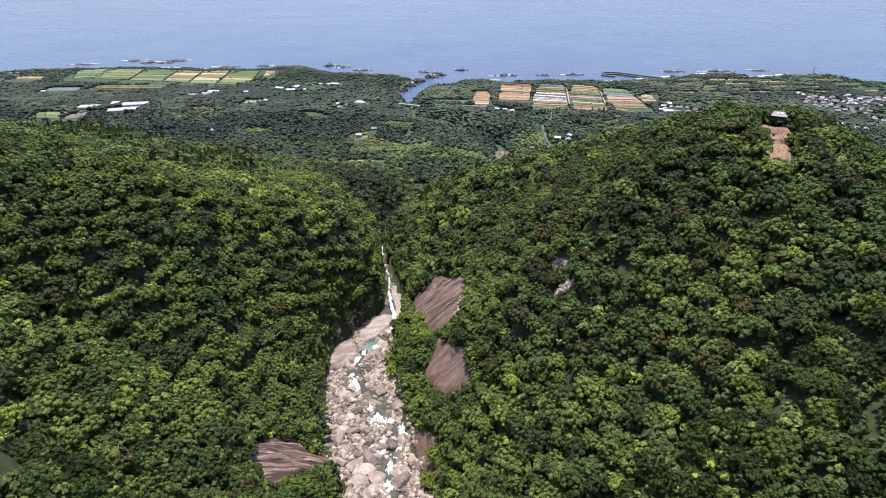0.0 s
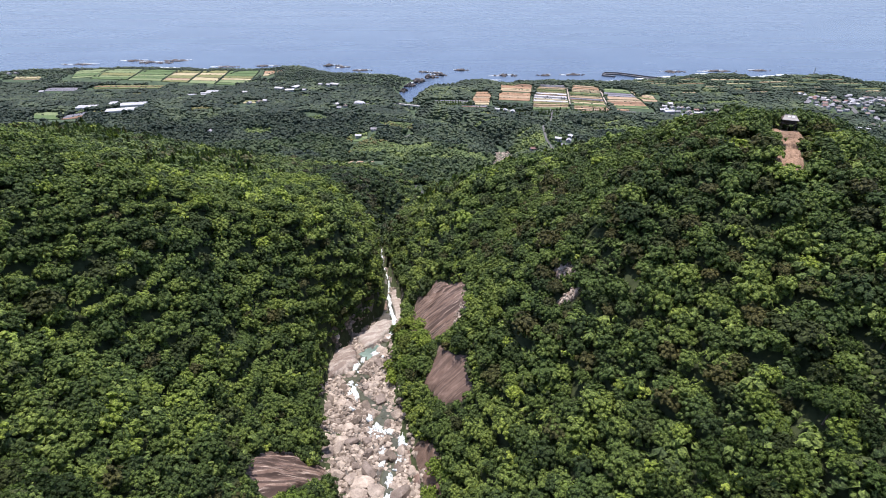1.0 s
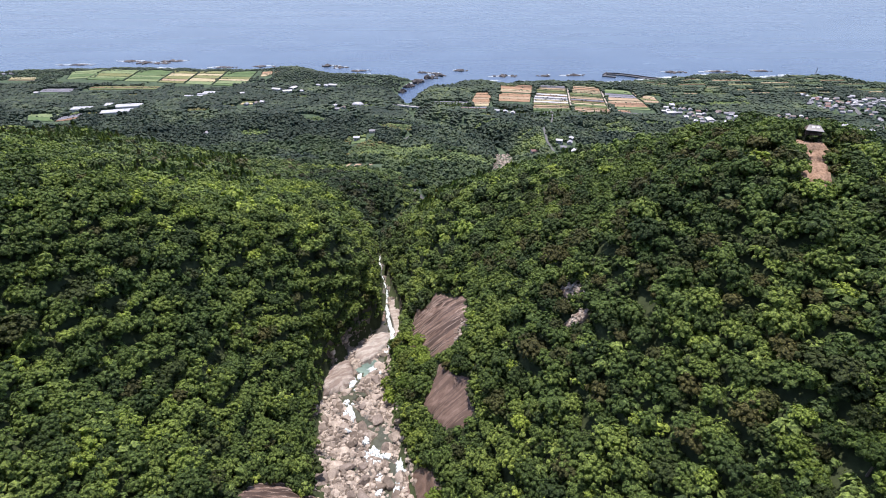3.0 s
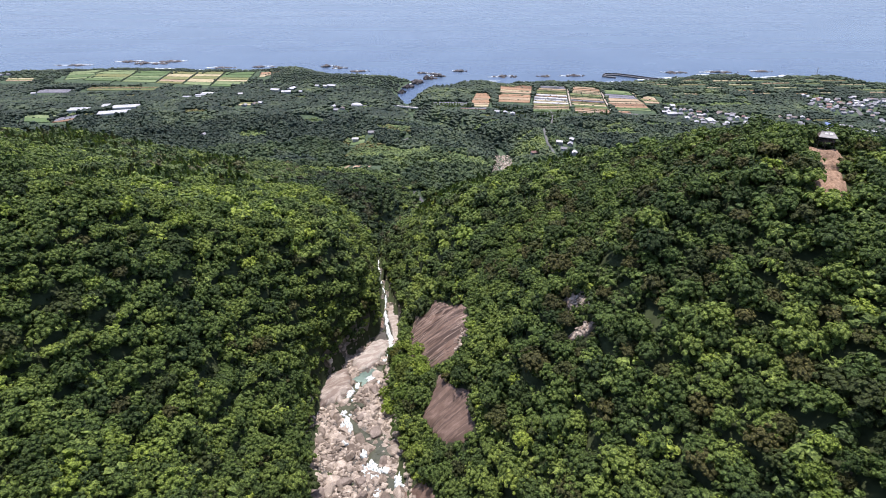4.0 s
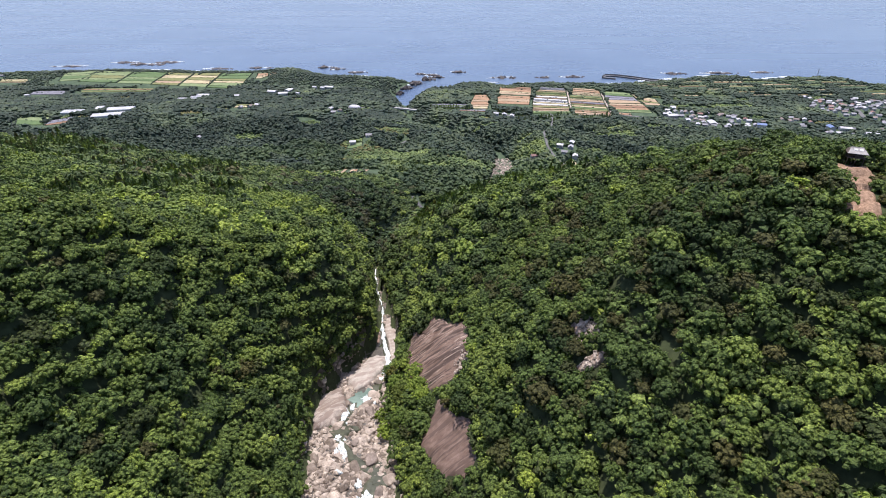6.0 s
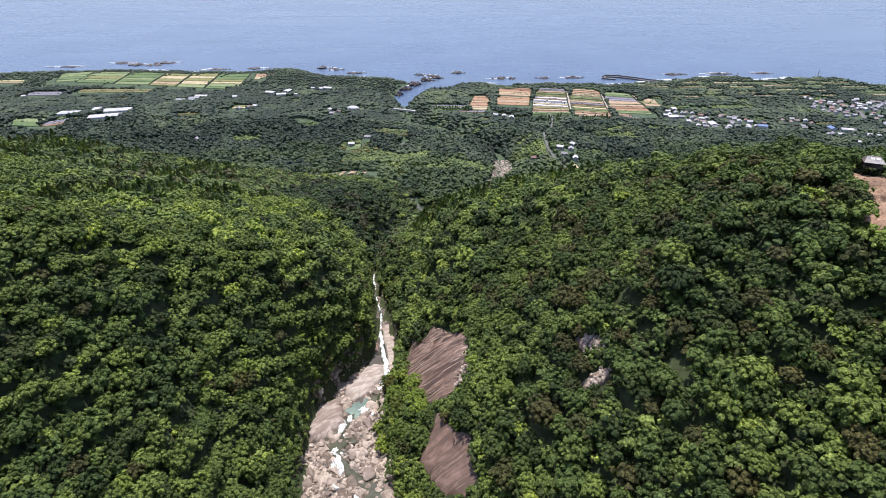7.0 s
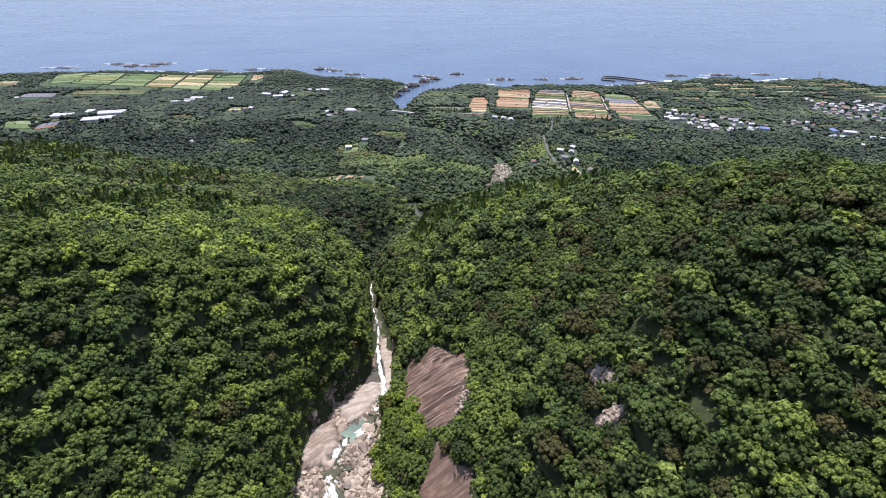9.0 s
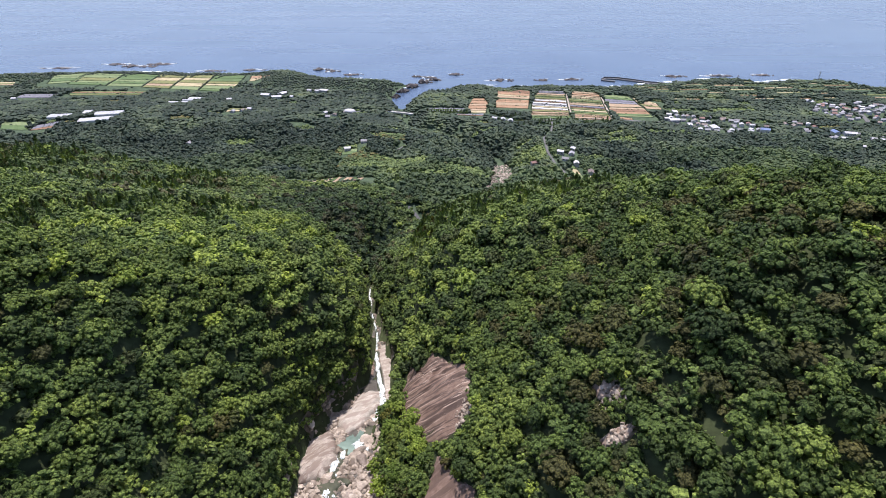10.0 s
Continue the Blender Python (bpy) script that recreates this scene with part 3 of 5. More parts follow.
def woods(name, x, y, templates, radius, trunk, mat, label, seed, cat="woodland", big=()):
    """Many trees as one mesh of leaf clumps and thin trunks."""
    g = np.random.default_rng(seed)
    z = land(x, y) + trunk * 0.3 * np.clip(g.normal(size=len(x)), -2, 2)
    V, T = [], []
    which = g.integers(0, len(templates), len(x))
    large = g.random(len(x)) > 0.82
    r = g.uniform(*radius, len(x)) * (1 + 0.45 * large)
    if big:
        which[large] = len(templates) + which[large] % len(big)
        templates = list(templates) + list(big)
    tall = g.uniform(0.85, 1.2, len(x))
    ang = g.uniform(0, 6.283, len(x))
    # the term round (-115, 288) paints the left slope's sunlight into the tint
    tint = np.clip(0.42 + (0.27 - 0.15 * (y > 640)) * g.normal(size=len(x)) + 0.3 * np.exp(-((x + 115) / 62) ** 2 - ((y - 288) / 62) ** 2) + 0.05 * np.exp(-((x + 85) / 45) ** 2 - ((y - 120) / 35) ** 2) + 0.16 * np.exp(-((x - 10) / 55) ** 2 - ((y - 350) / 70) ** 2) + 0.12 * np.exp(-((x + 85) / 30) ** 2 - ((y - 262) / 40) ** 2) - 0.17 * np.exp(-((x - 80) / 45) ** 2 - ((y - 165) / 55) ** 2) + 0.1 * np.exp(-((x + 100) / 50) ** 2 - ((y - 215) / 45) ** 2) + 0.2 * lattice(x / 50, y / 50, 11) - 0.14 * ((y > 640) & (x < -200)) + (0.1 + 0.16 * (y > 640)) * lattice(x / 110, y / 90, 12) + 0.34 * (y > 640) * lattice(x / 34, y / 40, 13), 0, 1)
    for k, t in enumerate(templates):
        i = np.where(which == k)[0]
        if not len(i):
            continue
        c, s = np.cos(ang[i])[:, None], np.sin(ang[i])[:, None]
        R = r[i][:, None]
        px = x[i][:, None] + R * (t[:, 0] * c - t[:, 1] * s)
        py = y[i][:, None] + R * (t[:, 0] * s + t[:, 1] * c)
        pz = z[i][:, None] + trunk * tall[i][:, None] + R * tall[i][:, None] * t[:, 2]
        V.append(np.stack([px, py, pz], 2).reshape(-1, 3))
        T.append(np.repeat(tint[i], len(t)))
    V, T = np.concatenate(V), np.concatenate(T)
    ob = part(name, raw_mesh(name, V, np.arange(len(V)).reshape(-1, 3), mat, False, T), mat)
    return tagged(ob, label, cat, kind="stuff")


CONIFERS = [[(-214, 332), (-206, 367), (-191, 405), (-177, 464), (-152, 464), (-128, 400), (-108, 345), (-146, 332), (-180, 316)], [(-236, 318), (-214, 322), (-170, 280), (-130, 216), (-146, 205), (-190, 262)]]


def pines(x, y):
    """Where conifers are planted instead of broad-leaved trees: dark ones, and olive-green ones."""
    p = lattice(x / 55, y / 55, 21)
    few = lattice(x * 0.9, y * 0.9, 22) > -0.4
    shift = 9 * lattice(x / 20, y / 20, 23)
    dark = inside(CONIFERS, x + shift, y + shift) & few & (lattice(x / 14, y / 14, 24) > -0.5)
    olive = ((y > 330) & (y < 640) & (x > -20) & (p > -0.55)) | ((x < -205) & (y > 420) & (y < 700) & (p + 0.6 * lattice(x / 18, y / 18, 24) > -0.2))
    return dark, olive & few & ~dark


# ---- river: boulders, rubble, water ----
def stone_mesh(name, seed, mat, cuts=2):
    """An angular water-worn stone of radius about 1."""
    g = np.random.default_rng(seed)
    bm = bmesh.new()
    bmesh.ops.create_icosphere(bm, subdivisions=cuts, radius=1)
    stretch = g.uniform(0.65, 1.4, 3) * (1, 1, 0.8)
    flats = g.normal(size=(13, 3))
    flats /= np.linalg.norm(flats, axis=1, keepdims=True)
    depth = g.uniform(0.5, 0.78, 13)
    for v in bm.verts:
        d = np.array(v.co)
        r = 1 + 0.05 * noise.noise(v.co * 1.7 + Vector((seed * 3.1, 0, 0)))
        for f, k in zip(flats, depth):
            dot = d @ f
            if dot > 0.2:
                r = min(r, k / dot)
        v.co = Vector(d * r * stretch * 1.12)
    me = bpy.data.meshes.new(name)
    bm.to_mesh(me)
    bm.free()
    me.materials.append(mat)
    return me


# the gravel that lines the bed, coloured dark as the shade between the stones
def lining(f, y):
    return np.interp(y, RY, RX) + f * (np.interp(y, RY, RW) + 2.2)


gf, gy = np.meshgrid(np.linspace(-1, 1, 26), np.arange(-150, 432, 3.0))
gx = lining(gf, gy)
gz = land(gx, gy) + 0.3 + 0.25 * lattice(gx / 1.5, gy / 1.5, 25) - 1.2 * (np.abs(gf) > 0.99)
i = (np.arange(gf.shape[0] - 1)[:, None] * 26 + np.arange(25)).ravel()
riverbed = part("riverbed", raw_mesh("riverbed", np.c_[gx.ravel(), gy.ravel(), gz.ravel()], np.c_[i, i + 1, i + 27, i + 26], silt_mat, True), silt_mat)
tagged(riverbed, "gravel and silt of a rocky riverbed, darkened as shade between stones", "riverbed", kind="structure")

# the run of the water within the bed: distance ahead, centre, half width
WY = (-300, 0, 95, 115, 129.6, 140, 153, 162, 172, 182, 192, 201, 209, 222, 235, 244, 252, 266, 279, 299, 316, 345, 384, 408, 500)
WX = (8, -9, -16, -17, -19.8, -23, -20.1, -19.5, -29.5, -25.5, -37, -44.5, -47.5, -47, -40.5, -35.5, -32.5, -30.3, -32, -36.2, -39, -42, -51, -54, -62)
WW = (3.5, 3.5, 3.5, 3.5, 3.5, 3.5, 4, 4, 3.5, 6, 4, 3.5, 5, 3.5, 5.5, 4, 2.4, 2.2, 2.2, 2.1, 2.0, 2.0, 1.9, 1.8, 1.5)


def bed(y):
    return np.interp(y, RY, RZ)


def ribbon(name, y0, y1, share, lift, mat, step, rough, seed, label, cat, across=9, taper=False, aside=0.0):
    ys = np.arange(y0, y1 + step / 2, step)
    f = np.linspace(-1, 1, across)
    gy, gf = np.meshgrid(ys, f, indexing="ij")
    w = np.interp(gy, WY, WW) * share * (1 + 0.3 * lattice(gy / 2.5, gf * 1.5, seed))
    x = np.interp(gy, WY, WX) + gf * w + 0.8 * lattice(gy / 5, gy * 0, seed + 1)
    if taper:
        q = (gy - y0) / (y1 - y0) * 2 - 1
        x = np.interp(gy, WY, WX) + gf * w * np.sqrt(np.clip(1.05 - q * q, 0.02, 1)) * (0.8 + 0.35 * lattice(gy / 2.0, np.sign(gf) * 5, seed + 7)) + 0.5 * lattice(gy / 6, gy * 0, seed + 1) + aside * np.interp(gy, WY, WW)
    edge = np.abs(gf) > 0.99
    z = bed(gy) + lift + rough * lattice(x / 0.9, gy / 0.9, seed + 2) - 1.2 * edge
    n, k = len(ys), across
    i = (np.arange(n - 1)[:, None] * k + np.arange(k - 1)).ravel()
    me = raw_mesh(name, np.c_[x.ravel(), gy.ravel(), z.ravel()], np.c_[i, i + 1, i + 1 + k, i + k], mat, True)
    return tagged(part(name, me, mat), label, cat)


tagged(ribbon("stream", -148, 428, 0.85, 1.05, stream_mat, 2.0, 0.06, 31, "clear greenish mountain stream among boulders", "stream"), kind="structure")


def pool_patch(name, x, y, a, b, turn, lift, mat, rough, seed, label, cat, group=""):
    """A ragged patch of water, its rim dipping under the stones."""
    n = 23
    s = np.linspace(-1, 1, n)
    gu, gv = np.meshgrid(s, s)
    du, dv = gu * np.sqrt(1 - gv * gv / 2), gv * np.sqrt(1 - gu * gu / 2)
    r = np.hypot(du, dv)
    ang = np.arctan2(dv, du)
    wob = 1 + 0.42 * lattice(np.cos(ang) * 2.2 + seed, np.sin(ang) * 2.2, seed) + 0.25 * lattice(np.cos(ang) * 6, np.sin(ang) * 6 + seed, seed + 1)
    t = radians(turn)
    lx, ly = du * a * wob, dv * b * wob
    wx, wy = x + lx * math.cos(t) - ly * math.sin(t), y + lx * math.sin(t) + ly * math.cos(t)
    z = bed(wy) + lift + rough * lattice(wx / 0.8, wy / 0.8, seed + 2) - 1.6 * (r > 0.99)
    i = (np.arange(n - 1)[:, None] * n + np.arange(n - 1)).ravel()
    me = raw_mesh(name, np.c_[wx.ravel(), wy.ravel(), z.ravel()], np.c_[i, i + 1, i + 1 + n, i + n], mat, True)
    return tagged(part(name, me, mat), label, cat, group)


pool_patch("pool", -40.8, 236.5, 5.2, 7.5, -20, 1.25, pool_mat, 0.05, 201, "clear teal pool between smooth granite slabs", "pool")
pool_patch("pool", -24.5, 183, 6.5, 7, 0, 1.2, stream_mat, 0.05, 202, "dark greenish pool among boulders", "pool")
pool_patch("pool", -47.5, 213.5, 6, 6.5, 20, 1.2, stream_mat, 0.05, 203, "dark greenish pool among boulders", "pool")
gw = np.random.default_rng(44)
for k, (x, y, a, b, turn) in enumerate(((-30, 169, 4.2, 3.0, 20), (-34, 178, 1.6, 1.4, 0), (-18, 163.5, 2.2, 2.6, 0), (-25.7, 156.5, 1.6, 1.4, 0), (-25, 150, 1.5, 1.8, 0), (-18.6, 151.5, 1.8, 2.2, 0),
                                        (-20, 131, 2.2, 2.4, 10), (-21, 140, 1.5, 2.4, 0), (-44, 197.5, 2.3, 4.4, 18), (-47.5, 206, 1.6, 1.6, 0), (-47, 222, 1.5, 3.4, 0), (-38.5, 235, 2.6, 2.0, 0), (-44.5, 228, 1.2, 2.2, 0), (-18.5, 118, 2, 3, 0))):
    pool_patch("white_water", x, y, a * 0.8, b * 1.35, turn, 1.75, foam_mat, 0.5, 210 + k, "foaming white cascade of a mountain stream", "cascade", "rapids of the stream")
    for _ in range(3 if a > 2 else 2):
        pool_patch("white_water", x + gw.normal() * a, y - abs(gw.normal()) * b * 1.3, a * gw.uniform(0.2, 0.45), b * gw.uniform(0.2, 0.5), gw.uniform(0, 90), 1.7, foam_mat, 0.35, 240 + k * 4 + _, "foaming white cascade of a mountain stream", "cascade", "rapids of the stream")
for a, b, s in ((250, 281, 1.0), (274, 302, 0.9), (296, 320, 0.75), (322, 346, 0.55), (350, 372, 0.4), (382, 416, 0.6)):
    ribbon("white_water", a, b, s, 1.6, foam_mat, 0.6, 0.45, 40 + a, "narrow white waterfall between granite ledges", "cascade", 9, True)


def on_shelf(x, y):
    return inside([[(-66.5, 232), (-60, 240), (-52.5, 246.5), (-49.5, 238), (-45.5, 224.5), (-50, 214), (-60.5, 210), (-65, 219)], [(-53.5, 255), (-46.5, 264), (-42, 278), (-31.5, 279), (-31, 262), (-36.5, 249), (-45, 242), (-48.5, 246)], (-41, 237, 5, 7.5, radians(-20))], x, y)


stones = [stone_mesh("boulder", 100 + k, boulder_mat, 3) for k in range(9)]
dark_stones = [stone_mesh("boulder", 130 + k, dark_boulder_mat, 3) for k in range(4)]
g = np.random.default_rng(12)
made = 0
while made < 280:
    y = g.uniform(98, 258)
    x = np.interp(y, RY, RX) + g.uniform(-1, 1) * (np.interp(y, RY, RW) + 1.0)
    size = 1.0 + 2.4 * g.random() ** 3
    wx, ww = np.interp(y, WY, WX), np.interp(y, WY, WW)
    if abs(x - wx) < ww * 0.9 and g.random() < 0.6 or on_shelf(x, y):
        continue
    ob = part("boulder", stones[made % 9], None)
    ob.matrix_world = pose(x, y, float(land(x, y)) + size * 0.38, g.uniform(-25, 25), g.uniform(-25, 25), g.uniform(0, 360)) @ Matrix.Diagonal((size, size * g.uniform(0.8, 1.2), size * g.uniform(0.85, 1.15), 1))
    tagged(ob, "large pale granite boulder in the riverbed" if size > 1.9 else "pale rounded granite boulder in the riverbed", "boulder", "boulders in the river")
    made += 1


for k, (x, y, size) in enumerate(((-30, 144, 4.3), (-49.4, 157, 3.6), (-31, 155, 3.0), (-16, 132.5, 4.0), (-40, 162, 3.2), (-33, 162.5, 2.8), (-25.7, 174, 2.8), (-35, 223.5, 3.4), (-38.7, 203, 3.0), (-31, 192, 3.2), (-36, 148, 2.6))):
    ob = part("boulder", dark_stones[k % 4], None)
    ob.matrix_world = pose(x, y, float(land(x, y)) + size * 0.4, g.uniform(-15, 15), g.uniform(-15, 15), g.uniform(0, 360)) @ Matrix.Diagonal((size * 1.1, size * 0.9, size * 0.9, 1))
    tagged(ob, "huge dark lichen-stained granite boulder in the riverbed", "boulder", "dark boulders in the river")


def rubble(name, pts, sizes, mat, label, seed, cat="rubble"):
    g = np.random.default_rng(seed)
    base = []
    for k in range(5):
        me = stone_mesh("pebble", 300 + seed * 10 + k, mat, 1)
        v = np.array([p.co for p in me.vertices])
        f = np.array([p.vertices for p in me.polygons])
        base.append((v, f))
        bpy.data.meshes.remove(me)
    V, F, at = [], [], 0
    for (x, y, z), s in zip(pts, sizes):
        v, f = base[g.integers(5)]
        m = np.array(Euler(g.uniform(0, 6.28, 3)).to_matrix())
        V.append(v @ m.T * s * (1, 1, 0.8) + (x, y, z))
        F.append(f + at)
        at += len(v)
    ob = part(name, raw_mesh(name, np.concatenate(V), np.concatenate(F), mat), mat)
    return tagged(ob, label, cat, kind="stuff")


g = np.random.default_rng(13)
n = 9000
y = g.uniform(95, 275, n)
x = np.interp(y, RY, RX) + g.uniform(-1, 1, n) * (np.interp(y, RY, RW) + 1.5)
keep = ((np.abs(x - np.interp(y, WY, WX)) > np.interp(y, WY, WW) * 0.75) | (g.random(n) < 0.3)) & ~on_shelf(x, y)
x, y = x[keep], y[keep]
s = 0.45 + 1.45 * g.random(len(x)) ** 3.0
rubble("river_rubble", np.c_[x, y, land(x, y) + 0.2 + 0.25 * s], s, gravel_mat, "tumbled pale granite stones filling the riverbed", 1)
y = g.uniform(-140, 95, 2200)
x = np.interp(y, RY, RX) + g.uniform(-1, 1, 2200) * (np.interp(y, RY, RW) + 1.5)
rubble("river_rubble", np.c_[x, y, land(x, y) + 0.3], 0.7 + 2.2 * g.random(2200) ** 2, gravel_mat, "tumbled pale granite stones upstream", 4)
y = g.uniform(715, 850, 900)
x = np.interp(y, RY, RX) + g.uniform(-1, 1, 900) * np.interp(y, RY, RW)
rubble("river_rubble", np.c_[x, y, land(x, y) + 0.2], 0.6 + 2.0 * g.random(900) ** 2, gravel_mat, "grey stones in the lower riverbed", 2)
y = g.uniform(290, 480, 500)
x = np.interp(y, RY, RX) + g.uniform(-1, 1, 500) * (np.interp(y, RY, RW) + 1.5)
rubble("gorge_rubble", np.c_[x, y, land(x, y) + 0.2], 0.5 + 1.1 * g.random(500) ** 2, gravel_mat, "grey stones wedged in the narrow gorge", 3)

g = np.random.default_rng(16)
for x0, y0, a, b, n, label in ((9, 207, 4, 6, 110, "pale scree at the foot of the granite face"), (46, 172, 4, 3.5, 90, "pale debris on a landslip"), (45, 161, 4.5, 2.2, 60, "pale debris on a landslip")):
    x, y = x0 + a * np.clip(g.normal(size=n) * 0.5, -1, 1), y0 + b * np.clip(g.normal(size=n) * 0.5, -1, 1)
    rubble("scree", np.c_[x, y, land(x, y) + 1.5], 0.25 + 0.8 * g.random(n) ** 2, gravel_mat, label, 5, "scree")

# ---- shore: reefs, surf, breakwater ----
g = np.random.default_rng(14)
REEFS = ((53, 1668, 26, 8, 5), (-20, 1628, 20, 7, 4), (-58, 1640, 24, 6, 4), (-8, 1594, 28, 9, 6), (-36, 1560, 22, 13, 8), (-68, 1512, 18, 20, 8), (-88, 1458, 13, 24, 7), (-104, 1404, 9, 20, 6),
         (-352, 1738, 36, 8, 5), (-310, 1715, 22, 7, 4), (-930, 1792, 85, 10, 4), (-1010, 1822, 44, 7, 3), (-880, 1826, 54, 7, 3), (180, 1592, 40, 10, 5), (300, 1594, 24, 8, 4),
         (380, 1604, 34, 8, 4), (690, 1645, 44, 8, 4), (830, 1655, 54, 8, 4), (-560, 1735, 44, 7, 3), (-680, 1722, 40, 7, 3), (-250, 1665, 34, 8, 4), (-1150, 1760, 60, 8, 3), (960, 1665, 44, 7, 3))
sea_stones = [stone_mesh("rock", 150 + k, sea_rock_mat, 1) for k in range(6)]
for k, (x, y, a, b, h) in enumerate(REEFS):
    reef = new("reef")
    reef.matrix_world = pose(x, y, 0)
    for i in range(14):
        u, w = np.clip(g.normal(0, 0.5, 2), -1, 1)
        q = max(0.2, 1 - math.hypot(u, w))
        ob = part("rock", sea_stones[i % 6], None, reef)
        sz = g.uniform(0.7, 1.3) * (0.5 + q)
        ob.matrix_local = pose(u * a, w * b, -0.6 + 0.2 * h * q, 0, 0, g.uniform(0, 360)) @ Matrix.Diagonal((sz * a * 0.29, sz * (3.6 + b * 0.36), sz * h * 1.15, 1))
    tagged(reef, "dark jagged reef awash off the shore", "reef", "reefs off the shore")


def surf(x, y, a, b, seed):
    n, k = 26, 5
    u, v = np.meshgrid(np.linspace(-1, 1, n), np.linspace(-1, 1, k), indexing="ij")
    half = b * (0.35 + 0.65 * np.abs(lattice(u * 4 + seed, u * 0, seed))) * np.sqrt(np.clip(1.02 - u * u, 0, 1))
    wx = x + u * a
    wy = y + v * half + 4 * lattice(u * 2.5, u * 0 + seed, seed + 1)
    z = 0.5 + 0.9 * (1 - np.abs(v)) * (1 + 0.7 * lattice(wx / 3, wy / 3, seed + 2)) - 1.2 * (np.abs(v) > 0.99)
    i = (np.arange(n - 1)[:, None] * k + np.arange(k - 1)).ravel()
    me = raw_mesh("surf", np.c_[wx.ravel(), wy.ravel(), z.ravel()], np.c_[i, i + k, i + k + 1, i + 1], foam_mat, True)
    tagged(part("surf", me, foam_mat), "white surf breaking along the rocks", "surf", "surf along the shore")


for k in range(60):
    sx = g.uniform(-1300, 1150)
    if -170 < sx < 60:
        continue
    surf(sx, float(np.interp(sx, SX, SY)) + g.uniform(8, 26), g.uniform(12, 46), g.uniform(2.5, 7.0), k)
for k, (x, y, a, b, h) in enumerate(REEFS):
    surf(x + g.uniform(-0.4, 0.4) * a, y + b * 0.9 + 3, a * 0.6, 3.0, 80 + k)
    if k % 2:
        surf(x - a * 0.8, y - b * 0.4, a * 0.4, 3.5, 120 + k)

concrete_mat = plain_material("weathered_concrete", (0.3, 0.29, 0.27), (0.45, 0.44, 0.41), 0.4, 0.85)
dark_concrete_mat = plain_material("wet_concrete", (0.07, 0.07, 0.075), (0.13, 0.13, 0.13), 0.4, 0.8)
asphalt_mat = plain_material("asphalt", (0.08, 0.08, 0.08), (0.13, 0.13, 0.125), 0.6, 0.9)


def strip(bm, pts, width, z0, z1, follow=False):
    """A wall or road of that width along plan points, as one closed run of boxes that share their corners."""
    rings = []
    for i, (x, y) in enumerate(pts):
        a, b = pts[max(i - 1, 0)], pts[min(i + 1, len(pts) - 1)]
        d = Vector((b[0] - a[0], b[1] - a[1])).normalized()
        nx, ny = -d.y * width / 2, d.x * width / 2
        zz = float(land(x, y)) if follow else 0.0
        rings.append([bm.verts.new((x + sx * nx, y + sx * ny, zz + z)) for sx, z in ((-1, z0), (1, z0), (1, z1), (-1, z1))])
    for p, q in zip(rings, rings[1:]):
        for i in range(4):
            bm.faces.new((p[i], p[(i + 1) % 4], q[(i + 1) % 4], q[i]))
    bm.faces.new(rings[0][::-1])
    bm.faces.new(rings[-1])
    bmesh.ops.recalc_face_normals(bm, faces=bm.faces)


harbour = new("breakwater")
bm = bmesh.new()
strip(bm, [(497, 1574), (466, 1589), (478, 1612), (514, 1605), (548, 1582), (586, 1550), (623, 1536), (665, 1538)], 11, -6, 3.0)
part("mole", bm, dark_concrete_mat, harbour)
bm = bmesh.new()
strip(bm, [(464, 1592), (478, 1616), (515, 1609), (550, 1586), (588, 1554), (624, 1540)], 2.0, 3.0, 6.0)
part("parapet", bm, dark_concrete_mat, harbour)
tagged(harbour, "dark curved concrete breakwater of a small harbour", "breakwater")

# ---- the bridge over the river mouth ----
bridge = new("bridge")
bridge.matrix_world = pose(-64, 1198, 0, 0, 0, -22)
for nm, b in (("deck", (-56, -4.2, 14.0, 56, 4.2, 16.0)), ("parapet", (-56, -4.2, 16.0, 56, -3.9, 17.1)), ("parapet", (-56, 3.9, 16.0, 56, 4.2, 17.1)), ("pier", (-15, -2.5, -2, -12, 2.5, 14)), ("pier", (12, -2.5, -2, 15, 2.5, 14))):
    bm = bmesh.new()
    box(bm, *b)
    part(nm, bm, concrete_mat, bridge)
tagged(bridge, "grey concrete road bridge over the river mouth", "bridge")
keep_open(-64, 1190, 58, 14, -22)

# ---- fields ----
CROPS = {
    "green": ((0.065, 0.105, 0.042), (0.1, 0.148, 0.062)), "lime": ((0.12, 0.16, 0.075), (0.17, 0.21, 0.105)), "tan": ((0.245, 0.18, 0.118), (0.32, 0.245, 0.165)),
    "orange": ((0.225, 0.14, 0.085), (0.3, 0.195, 0.125)), "brown": ((0.14, 0.085, 0.055), (0.21, 0.13, 0.085)), "film": ((0.42, 0.42, 0.43), (0.55, 0.55, 0.55)),
    "mesh": ((0.12, 0.12, 0.145), (0.18, 0.18, 0.205)), "olive": ((0.11, 0.125, 0.05), (0.18, 0.18, 0.08)), "straw": ((0.29, 0.245, 0.145), (0.38, 0.33, 0.21)), "dark": ((0.05, 0.08, 0.03), (0.08, 0.12, 0.04)), "meadow": ((0.075, 0.115, 0.05), (0.12, 0.17, 0.075)), "grass": ((0.062, 0.095, 0.036), (0.09, 0.13, 0.052)),
}
CROP_WORDS = {"green": "green crop", "lime": "light green crop", "tan": "dry tan soil", "orange": "reddish tilled soil", "brown": "dark brown tilled soil", "film": "white film-covered rows",
              "mesh": "grey net-covered rows", "olive": "olive-green crop", "straw": "pale straw", "dark": "dark hedge", "grass": "rough grass", "meadow": "bright green meadow grass"}


